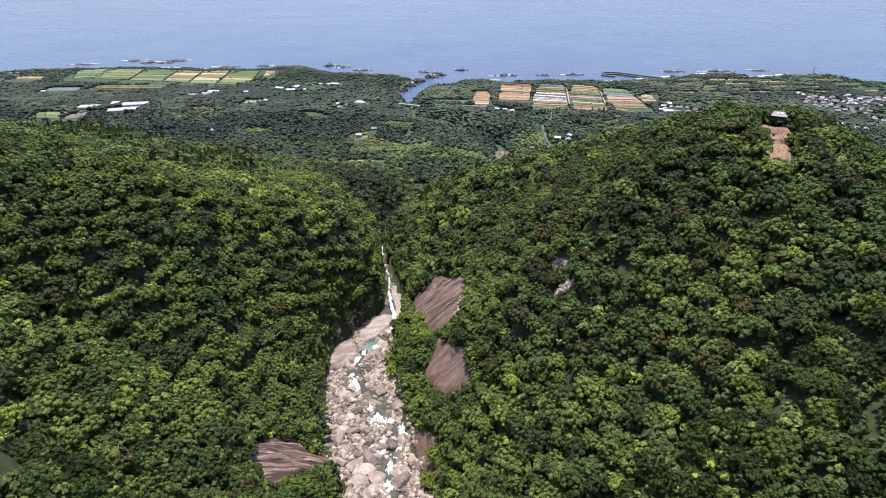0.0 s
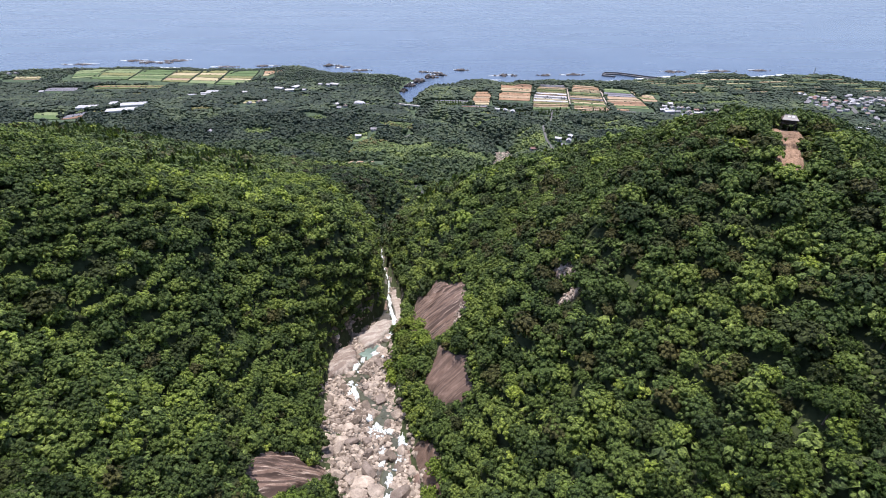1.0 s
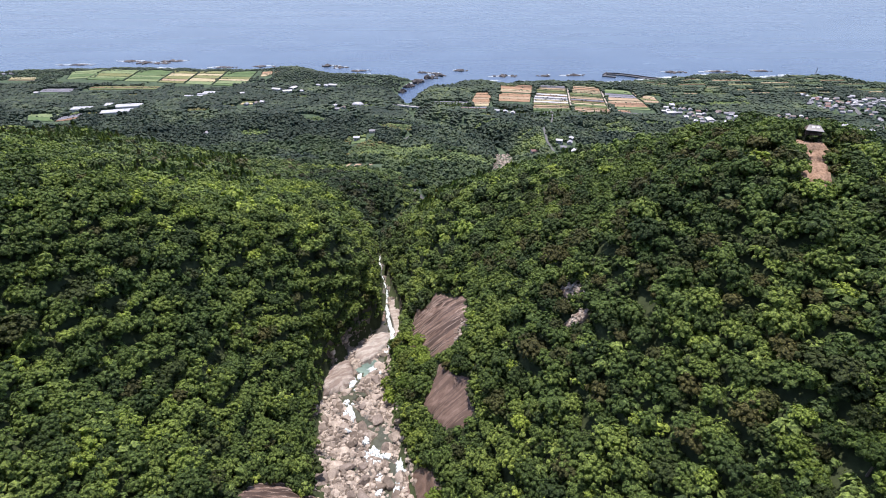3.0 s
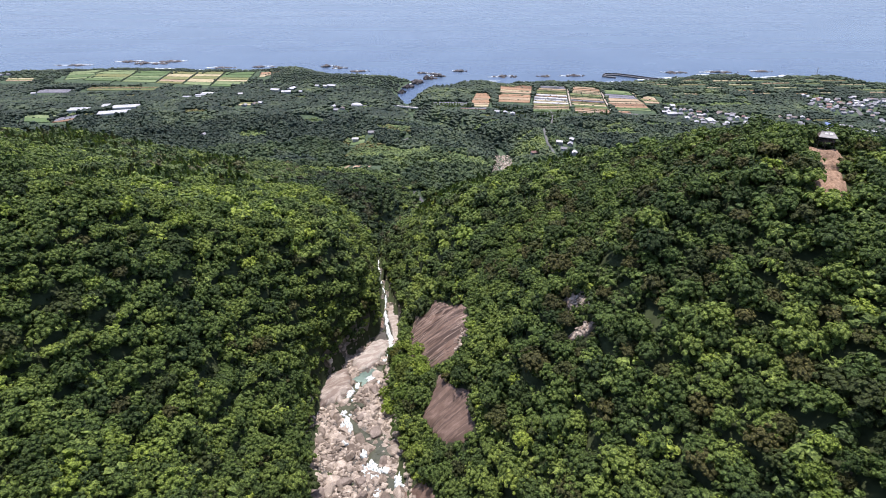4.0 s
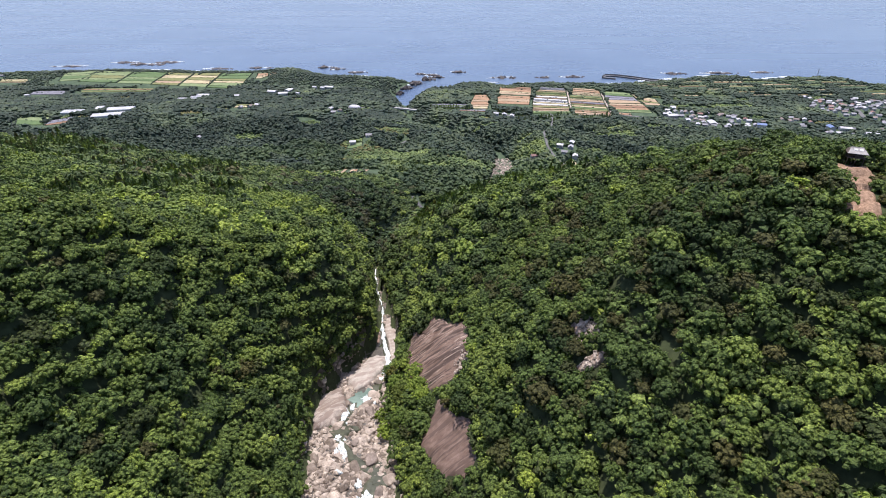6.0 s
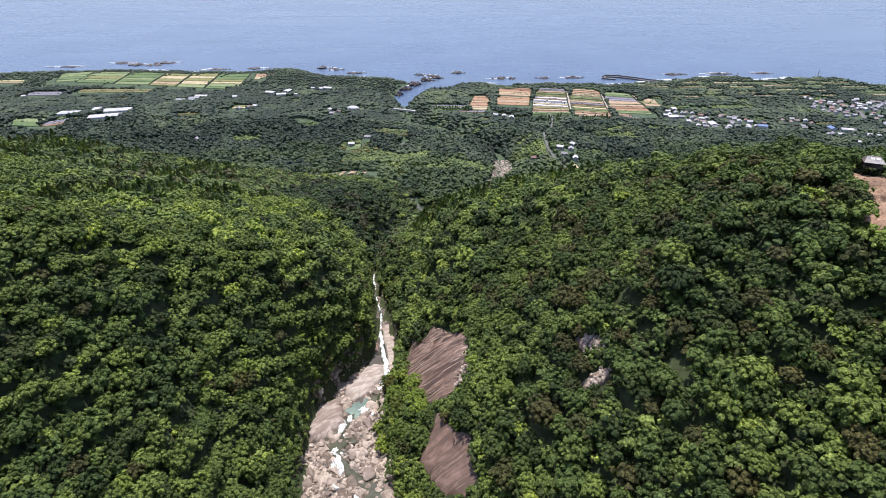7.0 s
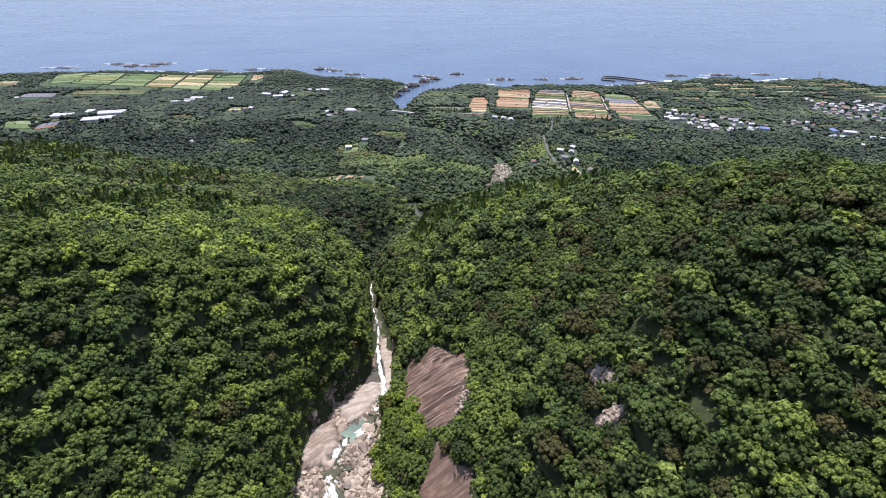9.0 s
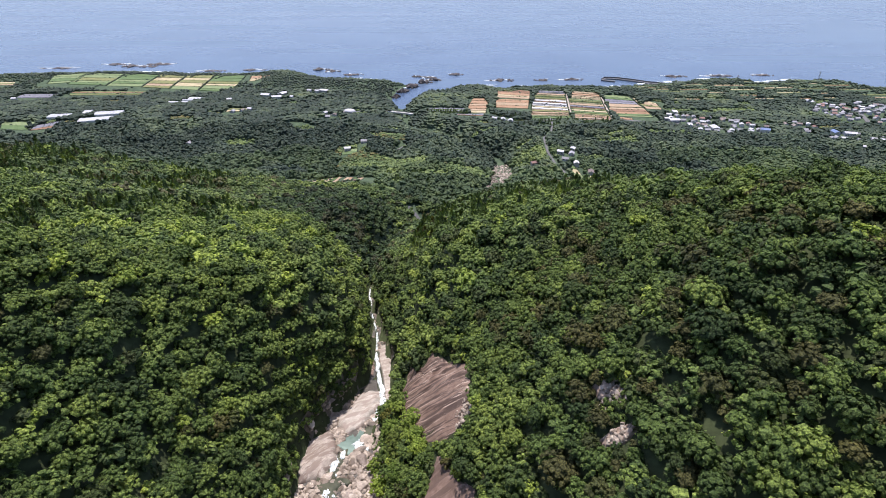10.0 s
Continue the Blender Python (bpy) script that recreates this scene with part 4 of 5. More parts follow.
def crop_material(name, c1, c2):
    m, n, l, b = material(name, 0.9, 0.15)
    rows = n.new("ShaderNodeTexWave")
    rows.inputs["Scale"].default_value, rows.inputs["Distortion"].default_value, rows.inputs["Detail"].default_value = 0.09, 2.0, 2.0
    rows.bands_direction = "Y"
    l.new(n.new("ShaderNodeNewGeometry").outputs["Position"], rows.inputs["Vector"])
    col = ramp(n, l, rows.outputs["Fac"], [(0.2, c1), (0.8, c2)])
    col = mix(n, l, col, ramp(n, l, noise_node(n, l, 0.06, 5, 0.7), [(0.3, (0.72, 0.74, 0.7)), (0.7, (1.2, 1.18, 1.15))]), 1.0, "MULTIPLY")
    l.new(col, b.inputs["Base Color"])
    return m


crop_mats = {k: crop_material("crop_" + k, *v) for k, v in CROPS.items()}


BALKS = []  # where bushes stand between the strips


def field(quad, crops, label, seed, lift=0.9, front=19):
    """A plot of strips, far edge first; quad: far left, far right, near right, near left."""
    g = np.random.default_rng(seed)
    fl, fr, nr, nl = [np.array(p, float) for p in quad]
    f = new("field")
    cut = np.cumsum([0] + [g.uniform(0.6, 1.4) for _ in crops])
    cut = cut / cut[-1]
    for k, c in enumerate(crops):
        a, b = cut[k] + 0.009, cut[k + 1] - 0.009
        u, v = np.meshgrid(np.linspace(0.015, 0.985, 8), np.linspace(a, b, 4))
        p = (1 - v)[..., None] * ((1 - u)[..., None] * fl + u[..., None] * fr) + v[..., None] * ((1 - u)[..., None] * nl + u[..., None] * nr)
        z = land(p[..., 0], p[..., 1]) + lift + 0.25 * (c in ("green", "olive", "dark"))
        top = np.c_[p.reshape(-1, 2), z.ravel()]
        bot = top - (0, 0, lift + 1.0)
        i = (np.arange(3)[:, None] * 8 + np.arange(7)).ravel()
        faces = np.c_[i, i + 8, i + 9, i + 1]
        rim = list(range(8)) + [15, 23, 31] + list(range(30, 23, -1)) + [16, 8]
        side = [(a1, a1 + 32, b1 + 32, b1) for a1, b1 in zip(rim, rim[1:] + rim[:1])]
        part("strip", raw_mesh("strip", np.r_[top, bot], np.r_[faces, np.array(side)], crop_mats[c]), None, f, CROP_WORDS[c])
        for u in g.uniform(0, 1, int(np.linalg.norm(fr - fl) / 9)):
            BALKS.append((1 - cut[k]) * ((1 - u) * fl + u * fr) + cut[k] * ((1 - u) * nl + u * nr))
    for v in np.arange(0, 1, 4.5 / max(np.linalg.norm(nl - fl), 5)):
        BALKS.extend((fl + (nl - fl) * v, fr + (nr - fr) * v))
    tagged(f, label, "field")
    c = (fl + fr + nr + nl) / 4
    w = (np.linalg.norm(fr - fl) + np.linalg.norm(nr - nl)) / 4
    h = (np.linalg.norm(fl - nl) + np.linalg.norm(fr - nr)) / 4
    d = (fr + nr - fl - nl)
    keep_open(c[0], c[1] - front, w + 2, h + front + 2, math.degrees(math.atan2(d[1], d[0])))


field(((79, 1262), (117, 1262), (99, 1140), (55, 1140)), ("orange", "orange", "tan", "orange", "tan", "straw"), "small field of reddish and tan strips", 1)
field(((146, 1363), (221, 1340), (208, 1262), (134, 1270)), ("brown", "brown", "orange", "straw", "tan"), "tilled field of dark brown and tan strips", 2)
field(((132, 1258), (206, 1252), (192, 1180), (118, 1186)), ("orange", "orange", "tan", "orange"), "tilled field of reddish soil strips", 3)
field(((229, 1350), (304, 1344), (259, 1076), (184, 1100)), ("mesh", "mesh", "tan", "straw", "olive", "grass", "olive", "straw", "film", "brown", "film", "mesh", "film", "straw", "film", "tan", "olive", "tan", "orange", "tan", "lime", "grass"), "long field of net-covered, film-covered and green strips", 4)
field(((310, 1350), (384, 1338), (335, 1056), (263, 1070)), ("tan", "orange", "tan", "straw", "tan", "lime", "olive", "grass", "straw", "tan", "mesh", "brown", "olive", "straw", "green", "olive", "tan", "orange", "tan", "tan"), "long field of tan and green strips", 5)
field(((390, 1331), (448, 1308), (446, 1210), (368, 1208)), ("lime", "green", "mesh", "mesh", "tan"), "field of green crop and grey nets", 6)
field(((366, 1202), (446, 1204), (437, 1118), (353, 1118)), ("tan", "brown", "orange", "green", "lime"), "field of brown soil and green strips", 7)
field(((450, 1300), (492, 1256), (484, 1196), (450, 1198)), ("straw", "tan", "olive", "tan"), "small field of pale strips", 8)
field(((350, 1104), (386, 1100), (380, 1078), (346, 1082)), ("orange", "brown"), "small reddish tilled plot", 9)
field(((-1023, 1540), (-940, 1546), (-905, 1436), (-965, 1415)), ("lime", "lime", "green", "lime"), "light green field near the shore", 10)
lefts = ((-934, -830, ("lime", "lime", "olive", "lime", "green")), (-828, -735, ("green", "green", "lime", "green", "lime")), (-733, -660, ("olive", "straw", "olive", "tan", "olive")),
         (-658, -585, ("olive", "straw", "olive", "straw", "lime")), (-583, -500, ("green", "green", "olive", "straw", "lime", "green")))
for k, (a, b, crops) in enumerate(lefts):
    field(((a - 6, 1546 - k * 5), (b - 8, 1542 - k * 5), (b + 18, 1400 - k * 18), (a + 20, 1412 - k * 18)), crops, "seaside field of green and brown strips", 11 + k)
field(((-492, 1516), (-440, 1530), (-465, 1452), (-478, 1450)), ("orange", "tan", "straw"), "small tan tilled plot", 17)
field(((-790, 1022), (-735, 1030), (-705, 973), (-757, 972)), ("lime", "green"), "small bright green plot among woods", 18)
field(((-726, 1012), (-668, 1006), (-650, 966), (-700, 962)), ("mesh", "mesh", "brown"), "grey net-covered nursery plot", 19)
field(((-181, 732), (-181, 782), (-132, 762), (-138, 712)), ("tan", "dark", "tan", "straw", "dark", "tan", "straw", "dark", "tan"), "terrace of tan beds in the woods", 20)
field(((-130, 708), (-126, 750), (-100, 738), (-104, 694)), ("tan", "orange", "dark", "tan", "tan"), "terrace of tan beds in the woods", 21)
keep_open(-140, 712, 54, 46, -24)
keep_open(66, 728, 16, 20, 20)
keep_open(88, 775, 15, 40, -20)
field(((-150, 874), (-126, 868), (-124, 850), (-150, 854)), ("lime", "meadow"), "small bright lawn beside a house", 28)
field(((186, 800), (200, 796), (206, 752), (192, 752)), ("grass", "straw", "lime"), "pale yard behind white houses", 29)
field(((214, 770), (232, 766), (234, 744), (216, 746)), ("straw", "lime"), "pale yard behind white houses", 30)
field(((40, 1134), (96, 1126), (92, 1110), (36, 1116)), ("mesh", "brown"), "grey net-covered nursery rows", 31)
field(((-866, 1335), (-675, 1332), (-669, 1301), (-839, 1296)), ("olive", "brown", "grass", "olive"), "low terrace of pale strips behind the seaside fields", 24)
field(((-956, 1308), (-873, 1312), (-853, 1276), (-941, 1271)), ("mesh", "mesh"), "grey net-covered nursery plot", 25)
field(((-418, 1135), (-374, 1142), (-380, 1107), (-415, 1103)), ("olive", "straw"), "small pale yard among houses", 26)
field(((-1124, 1438), (-1058, 1438), (-1029, 1401), (-1107, 1402)), ("straw", "olive", "tan"), "pale plot near the shore", 27)
field(((-8, 1180), (58, 1178), (52, 1150), (-14, 1154)), ("mesh", "grass", "mesh"), "grey net-covered nursery rows", 22)
keep_open(-82, 812, 68, 34, -10)
gt = np.random.default_rng(31)
for k in range(30):
    x, y = 560 + (k % 6) * 92 + gt.uniform(-25, 25), 1310 + (k // 6) * 36 + gt.uniform(-14, 14)
    w, h = gt.uniform(16, 42), gt.uniform(1.8, 4)
    field(((x - w, y + h), (x + w, y + h + 2), (x + w, y - h), (x - w, y - h - 2)), (("straw", "brown"), ("grass", "olive"), ("tan", "grass"), ("olive", "brown"), ("straw", "olive"))[k % 5], "terraced plot above the shore", 60 + k, 0.6, 7)
field(((985, 1575), (1060, 1580), (1060, 1540), (985, 1535)), ("lime", "olive", "grass"), "grassy headland above the sea", 50, 0.5)

# ---- roads ----
for pts, w in (([(173, 905), (168, 840), (173, 790), (182, 754), (196, 725)], 3.6), ([(-36, 642), (-20, 626), (-8, 610)], 5), ([(-68, 879), (-57, 894), (-48, 908)], 3.2), ([(222, 1110), (218, 1060), (206, 1000), (190, 950), (173, 905)], 4), ([(-30, 1180), (60, 1168), (140, 1075), (330, 1070), (460, 1085), (600, 1040)], 7),
               ([(-98, 1208), (-160, 1170), (-215, 1090), (-300, 1060)], 6), ([(870, 1110), (892, 1170), (900, 1240)], 9)):
    fine = [(x0 + (x1 - x0) * k / 8, y0 + (y1 - y0) * k / 8) for (x0, y0), (x1, y1) in zip(pts, pts[1:]) for k in range(8)] + [pts[-1]]
    bm = bmesh.new()
    strip(bm, fine, w, -2.0, 0.7, True)
    tagged(part("road", bm, asphalt_mat), "narrow grey country road", "road", kind="structure")
    for (x0, y0), (x1, y1) in zip(pts, pts[1:]):
        keep_open((x0 + x1) / 2, (y0 + y1) / 2, math.hypot(x1 - x0, y1 - y0) / 2 + 4, w / 2 + 5, math.degrees(math.atan2(y1 - y0, x1 - x0)))

track_mat = plain_material("farm_track", (0.26, 0.225, 0.175), (0.36, 0.32, 0.26), 0.4, 0.95)
for pts in ([(309, 1352), (288, 1230), (266, 1100)], [(140, 1368), (126, 1262), (112, 1180)], [(387, 1338), (364, 1210), (348, 1106)]):
    fine = [(x0 + (x1 - x0) * k / 10, y0 + (y1 - y0) * k / 10) for (x0, y0), (x1, y1) in zip(pts, pts[1:]) for k in range(10)] + [pts[-1]]
    bm = bmesh.new()
    strip(bm, fine, 3.6, -2.0, 1.3, True)
    tagged(part("farm_track", bm, track_mat), "pale dirt track between tilled fields", "track", kind="structure")

# overgrown clearings of the lowland, and a gully in the near woods
gc = np.random.default_rng(41)
LOW += [(-82, 932, 30, 24, 0.2), (-137, 868, 26, 20, 0.0), (40, 790, 34, 20, 0.3), (300, 930, 40, 16, 0.1), (420, 1000, 44, 14, -0.1), (-330, 930, 26, 18, 0.3), (520, 1180, 60, 20, 0.0), (640, 1200, 50, 18, 0.1)]
for _ in range(70):
    y = gc.uniform(640, 1280)
    x = gc.uniform(-0.8, 0.8) * y
    LOW.append((x, y, gc.uniform(9, 30), gc.uniform(6, 16), gc.uniform(-0.5, 0.5)))
keep_open(57, 160, 1.1, 13, 12)

# ---- houses, greenhouses ----
wall_mats = [plain_material("house_wall", (0.32, 0.3, 0.275), (0.46, 0.44, 0.41), 0.5, vary=0.25)]
roof_mats = {
    "grey": plain_material("grey_roof", (0.16, 0.16, 0.17), (0.24, 0.24, 0.25), 1.0, 0.7, vary=0.3), "brown": plain_material("brown_roof", (0.13, 0.105, 0.092), (0.2, 0.165, 0.148), 1.0, 0.7, vary=0.3),
    "white": plain_material("white_roof", (0.3, 0.3, 0.31), (0.44, 0.44, 0.45), 0.6, 0.6), "red": plain_material("red_roof", (0.15, 0.085, 0.07), (0.21, 0.125, 0.105), 1.0, 0.7, vary=0.2),
    "blue": plain_material("blue_roof", (0.09, 0.13, 0.24), (0.12, 0.17, 0.29), 1.0, 0.5),
}
glass_mat = plain_material("window_glass", (0.02, 0.025, 0.03), (0.04, 0.045, 0.05), 0.5, 0.1, 0.6)


def house(w, d, h, rise, roof, label):
    """A gabled house; its ridge runs along x."""
    ob = new("house")
    bm = bmesh.new()
    vs = box(bm, -w / 2, -d / 2, -4, w / 2, d / 2, h)
    for sx in (-1, 1):
        a, b, c = (bm.verts.new((sx * w / 2, -d / 2, h)), bm.verts.new((sx * w / 2, d / 2, h)), bm.verts.new((sx * w / 2, 0, h + rise)))
        bm.faces.new((a, b, c))
    part("wall", bm, wall_mats[0], ob)
    bm = bmesh.new()
    e, t = 0.8, 0.25
    rings = []
    for x in (-w / 2 - e, w / 2 + e):
        k = e * rise / (d / 2)
        rings.append([bm.verts.new((x, y, z)) for y, z in ((-d / 2 - e, h - k), (0, h + rise), (d / 2 + e, h - k), (d / 2 + e, h - k + t), (0, h + rise + t), (-d / 2 - e, h - k + t))])
    for i in range(6):
        bm.faces.new((rings[0][i], rings[0][(i + 1) % 6], rings[1][(i + 1) % 6], rings[1][i]))
    bm.faces.new(rings[0][::-1])
    bm.faces.new(rings[1])
    bmesh.ops.recalc_face_normals(bm, faces=bm.faces)
    part("roof", bm, roof_mats[roof], ob)
    for k in range(max(2, int(w / 4))):
        x = -w / 2 + w * (k + 0.5) / max(2, int(w / 4))
        bm = bmesh.new()
        box(bm, x - 0.8, -d / 2 - 0.06, 0.9, x + 0.8, -d / 2 + 0.02, 2.1)
        part("window", bm, glass_mat, ob)
    return tagged(ob, label, "house", "village houses")


kinds = [house(9, 7, 3.0, 1.8, "grey", "small house with a grey tiled roof among trees"), house(10, 7, 3.2, 1.7, "brown", "house with a brown roof among trees"), house(9, 7, 4.6, 1.4, "white", "two-storey house with a white metal roof"),
         house(9, 7, 3.0, 1.7, "red", "small house with a dull red roof"), house(20, 13, 5, 1.6, "white", "low hall with a large white roof"), house(16, 11, 6, 2.0, "blue", "hall with a bright blue roof")]
PLACES = [(187, 837, 2), (204, 837, 0), (203, 801, 2), (220, 779, 1), (142, 806, 3), (211, 862, 2), (190, 815, 0), (-405, 905, 0), (-383, 1108, 1), (-398, 1096, 0), (-372, 1120, 2), (-119, 895, 0), (-142, 868, 2),
          (-209, 1067, 0), (-220, 1100, 2), (-200, 1090, 1), (-388, 1282, 4), (-358, 1262, 4), (-326, 1266, 2), (-354, 1298, 4), (-300, 1330, 2), (-280, 1325, 2), (-265, 1330, 4), (-448, 1220, 2), (-930, 1250, 2),
          (529, 1051, 4), (758, 1042, 5), (782, 1036, 4), (625, 1048, 5), (456, 1101, 2), (466, 1092, 4), (772, 957, 4), (700, 900, 2), (845, 1271, 2), (849, 1258, 2), (110, 1074, 2), (126, 1070, 2), (140, 1066, 2)]
g = np.random.default_rng(15)
for cx, cy, a, b, m in ((560, 1070, 75, 60, 52), (500, 1130, 40, 40, 14), (885, 1175, 75, 75, 90), (960, 1210, 60, 50, 24), (790, 1010, 60, 30, 12), (690, 1090, 60, 40, 14), (-1180, 1440, 90, 60, 14), (900, 1050, 60, 50, 16)):
    for _ in range(m):
        u, v = g.uniform(-1, 1, 2)
        if math.hypot(u, v) < 1:
            PLACES.append((cx + u * a, cy + v * b, int(g.choice([0, 0, 0, 0, 0, 1, 2, 2, 3]))))
put, first = [], [True] * len(kinds)
for x, y, k in PLACES:
    if any(math.hypot(x - p, y - q) < 9.5 for p, q in put):
        continue
    put.append((x, y))
    m = pose(x, y, float(land(x, y)) + 0.6, 0, 0, float(g.choice([-20, -12, 5, 70, 85]) + g.uniform(-6, 6)))
    if first[k]:
        kinds[k].matrix_world, first[k] = m, False
    else:
        copy_thing(kinds[k], m)
    keep_open(x, y - 9, 9 + 4 * (k > 3), 16 + 4 * (k > 3))

film_mat = plain_material("greenhouse_film", (0.27, 0.28, 0.29), (0.44, 0.45, 0.45), 0.25, 0.5, 0.5)


def greenhouse(length, bays, label):
    """Barrel-vaulted bays of film on hoops, side by side."""
    ob = new("greenhouse")
    for k in range(bays):
        bm = bmesh.new()
        prof = [(-3.4, -2), (-3.4, 2.0)] + [(-3.4 * math.cos(a), 2.0 + 1.9 * math.sin(a)) for a in np.linspace(0.3, math.pi - 0.3, 7)] + [(3.4, 2.0), (3.4, -2)]
        ra, rb = [[bm.verts.new((x, k * 7.0 + y, z)) for y, z in prof] for x in (-length / 2, length / 2)]
        for i in range(len(prof) - 1):
            bm.faces.new((ra[i], ra[i + 1], rb[i + 1], rb[i]))
        bm.faces.new(ra[::-1])
        bm.faces.new(rb)
        bmesh.ops.recalc_face_normals(bm, faces=bm.faces)
        part("bay", bm, film_mat, ob)
    return tagged(ob, label, "greenhouse", "greenhouses")


for x, y, ln, bays, tn in ((-612, 1008, 54, 3, 18), (-606, 1040, 48, 3, 14), (-700, 1052, 50, 3, 8), (-655, 1058, 14, 3, 15), (-540, 1186, 44, 1, 0), (-530, 1212, 30, 1, 0), (-524, 1232, 34, 2, 0)):
    gh = greenhouse(ln, bays, "long white film greenhouse" if bays == 1 else "row of joined white film greenhouses")
    gh.matrix_world = pose(x, y, float(land(x, y)) + 0.5, 0, 0, tn)
    keep_open(x, y + bays * 3, ln / 2 + 4, bays * 4 + 5, tn)
    keep_open(x, y - 12, ln / 2, 12, tn)

# the white vaulted hall above the river mouth
hall = new("hall")
hall.matrix_world = pose(-176, 1125, float(land(-176, 1125)) + 2, 0, 0, -15)
bm = bmesh.new()
box(bm, -11, -7, -6, 11, 7, 5)
part("wall", bm, wall_mats[0], hall)
bm = bmesh.new()
bmesh.ops.create_uvsphere(bm, u_segments=20, v_segments=10, radius=1, matrix=Matrix.Translation((0, 0, 5)) @ Matrix.Diagonal((12.5, 8.5, 4.5, 1)))
bmesh.ops.delete(bm, geom=[v for v in bm.verts if v.co.z < 4.7], context="VERTS")
part("roof", bm, roof_mats["white"], hall)
tagged(hall, "white hall with a curved shell roof on a wooded rise", "hall")
keep_open(-176, 1115, 16, 20)

# the mast on the headland
steel_mat = plain_material("painted_steel", (0.3, 0.3, 0.32), (0.42, 0.42, 0.44), 1.0, 0.5, 0.4)
mast = new("radio_mast")
mast.matrix_world = pose(1064, 1570, float(land(1064, 1570)))
for sx, sy in ((-1, -1), (1, -1), (1, 1), (-1, 1)):
    bm = bmesh.new()
    box(bm, -0.2, -0.2, -2, 0.2, 0.2, 25)
    for v in bm.verts:
        f = 1 - max(v.co.z, 0) / 27
        v.co.x += sx * 1.8 * f
        v.co.y += sy * 1.8 * f
    part("leg", bm, steel_mat, mast)
for z in (4, 9, 14, 19, 24):
    w = 1.9 * (1 - z / 27)
    bm = bmesh.new()
    box(bm, -w, -w, z, w, w, z + 0.3)
    part("brace", bm, steel_mat, mast)
tagged(mast, "slim steel radio mast on the headland", "mast")

# ---- the look-out shelter on the ridge ----
timber_mat = plain_material("weathered_timber", (0.07, 0.055, 0.045), (0.13, 0.105, 0.085), 2.5, 0.85)
sheet_mat = plain_material("pale_roof_sheet", (0.19, 0.18, 0.165), (0.32, 0.305, 0.28), 0.8, 0.6)
white_sheet_mat = plain_material("white_roof_panel", (0.42, 0.42, 0.41), (0.56, 0.56, 0.54), 0.8, 0.5)
hut = new("shelter")
hz = float(land(117.8, 184)) + 3.2
hut.matrix_world = pose(117.8, 184, hz, 0, 0, -24) @ Matrix.Scale(0.52, 4)


def hut_part(name, mat, b, m=None, label=""):
    bm = bmesh.new()
    box(bm, *b, m)
    bmesh.ops.bevel(bm, geom=bm.edges[:], offset=0.03, segments=1, affect="EDGES")
    return part(name, bm, mat, hut, label)


hut_part("deck", timber_mat, (-4.2, -3, -0.25, 4.2, 3, 0))
for x in (-3.8, 0, 3.8):
    for y in (-2.7, 2.7):
        hut_part("post", timber_mat, (x - 0.13, y - 0.13, -8, x + 0.13, y + 0.13, 2.6))
for b in ((-4.2, -3.05, 0.95, 4.2, -2.95, 1.05), (-4.2, -3.05, 0.45, 4.2, -2.95, 0.55), (-4.25, -3, 0.95, -4.15, 3, 1.05), (4.15, -3, 0.95, 4.25, 3, 1.05)):
    hut_part("rail", timber_mat, b)
hut_part("back_wall", timber_mat, (-4.1, 2.6, 0, 4.1, 2.75, 2.5))


def roof_slope(name, pts, mat, label="", owner=hut):
    """One sloping roof panel, 0.18 thick."""
    bm = bmesh.new()
    top = [bm.verts.new(p) for p in pts]
    low = [bm.verts.new((p[0], p[1], p[2] - 0.18)) for p in pts]
    bm.faces.new(top)
    bm.faces.new(low[::-1])
    for i in range(len(pts)):
        j = (i + 1) % len(pts)
        bm.faces.new((top[j], top[i], low[i], low[j]))
    bmesh.ops.recalc_face_normals(bm, faces=bm.faces)
    return part(name, bm, mat, owner, label)


A, B, C, D = (-4.9, -3.9, 2.55), (4.9, -3.9, 2.55), (4.9, 3.9, 2.55), (-4.9, 3.9, 2.55)
E, F = (-3.4, 0.3, 5.0), (2.6, 0.3, 5.0)
front_slope = roof_slope("roof_panel", (A, B, F, E), sheet_mat, "pale sheet-metal roof slope")
roof_slope("roof_panel", (C, D, E, F), sheet_mat, "pale sheet-metal roof slope")
roof_slope("roof_panel", (B, C, F), timber_mat, "dark shingled hip of the roof")
roof_slope("roof_panel", (D, A, E), timber_mat, "dark shingled hip of the roof")
for x in (-1.9, 0.6):
    roof_slope("skylight", ((x, -1.9, 3.87), (x + 1.7, -1.9, 3.87), (x + 1.6, -0.7, 4.55), (x, -0.7, 4.55)), white_sheet_mat, "white panel on the roof", front_slope)
hut_part("ridge_board", sheet_mat, (-3.5, 0.1, 4.95, 2.7, 0.5, 5.12))
tagged(hut, "open timber look-out shelter with a pale roof on a ridge", "shelter")
keep_open(117, 182, 6.5, 6, -14)

# ---- woods, nearest trees first ----
tree_crowns = [np.r_[crown(60, 8, 0.06, 500 + k, 0.62 + 0.07 * (k % 3), 6, 2), dome(8, 2, 950 + k, 0.58, 0.55)] for k in range(8)]
bases = []
for k, c in enumerate(tree_crowns):
    t = new("tree")
    part("trunk", trunk_bm(5.2, 0.3, k), bark_mat, t)
    part("crown", raw_mesh("crown", c * 4.0 + (0, 0, 5.0), np.arange(len(c)).reshape(-1, 3), leaf_near), None, t)
    bases.append(tagged(t, "round-crowned evergreen tree on the wooded slope", "tree", "trees of the near slopes"))

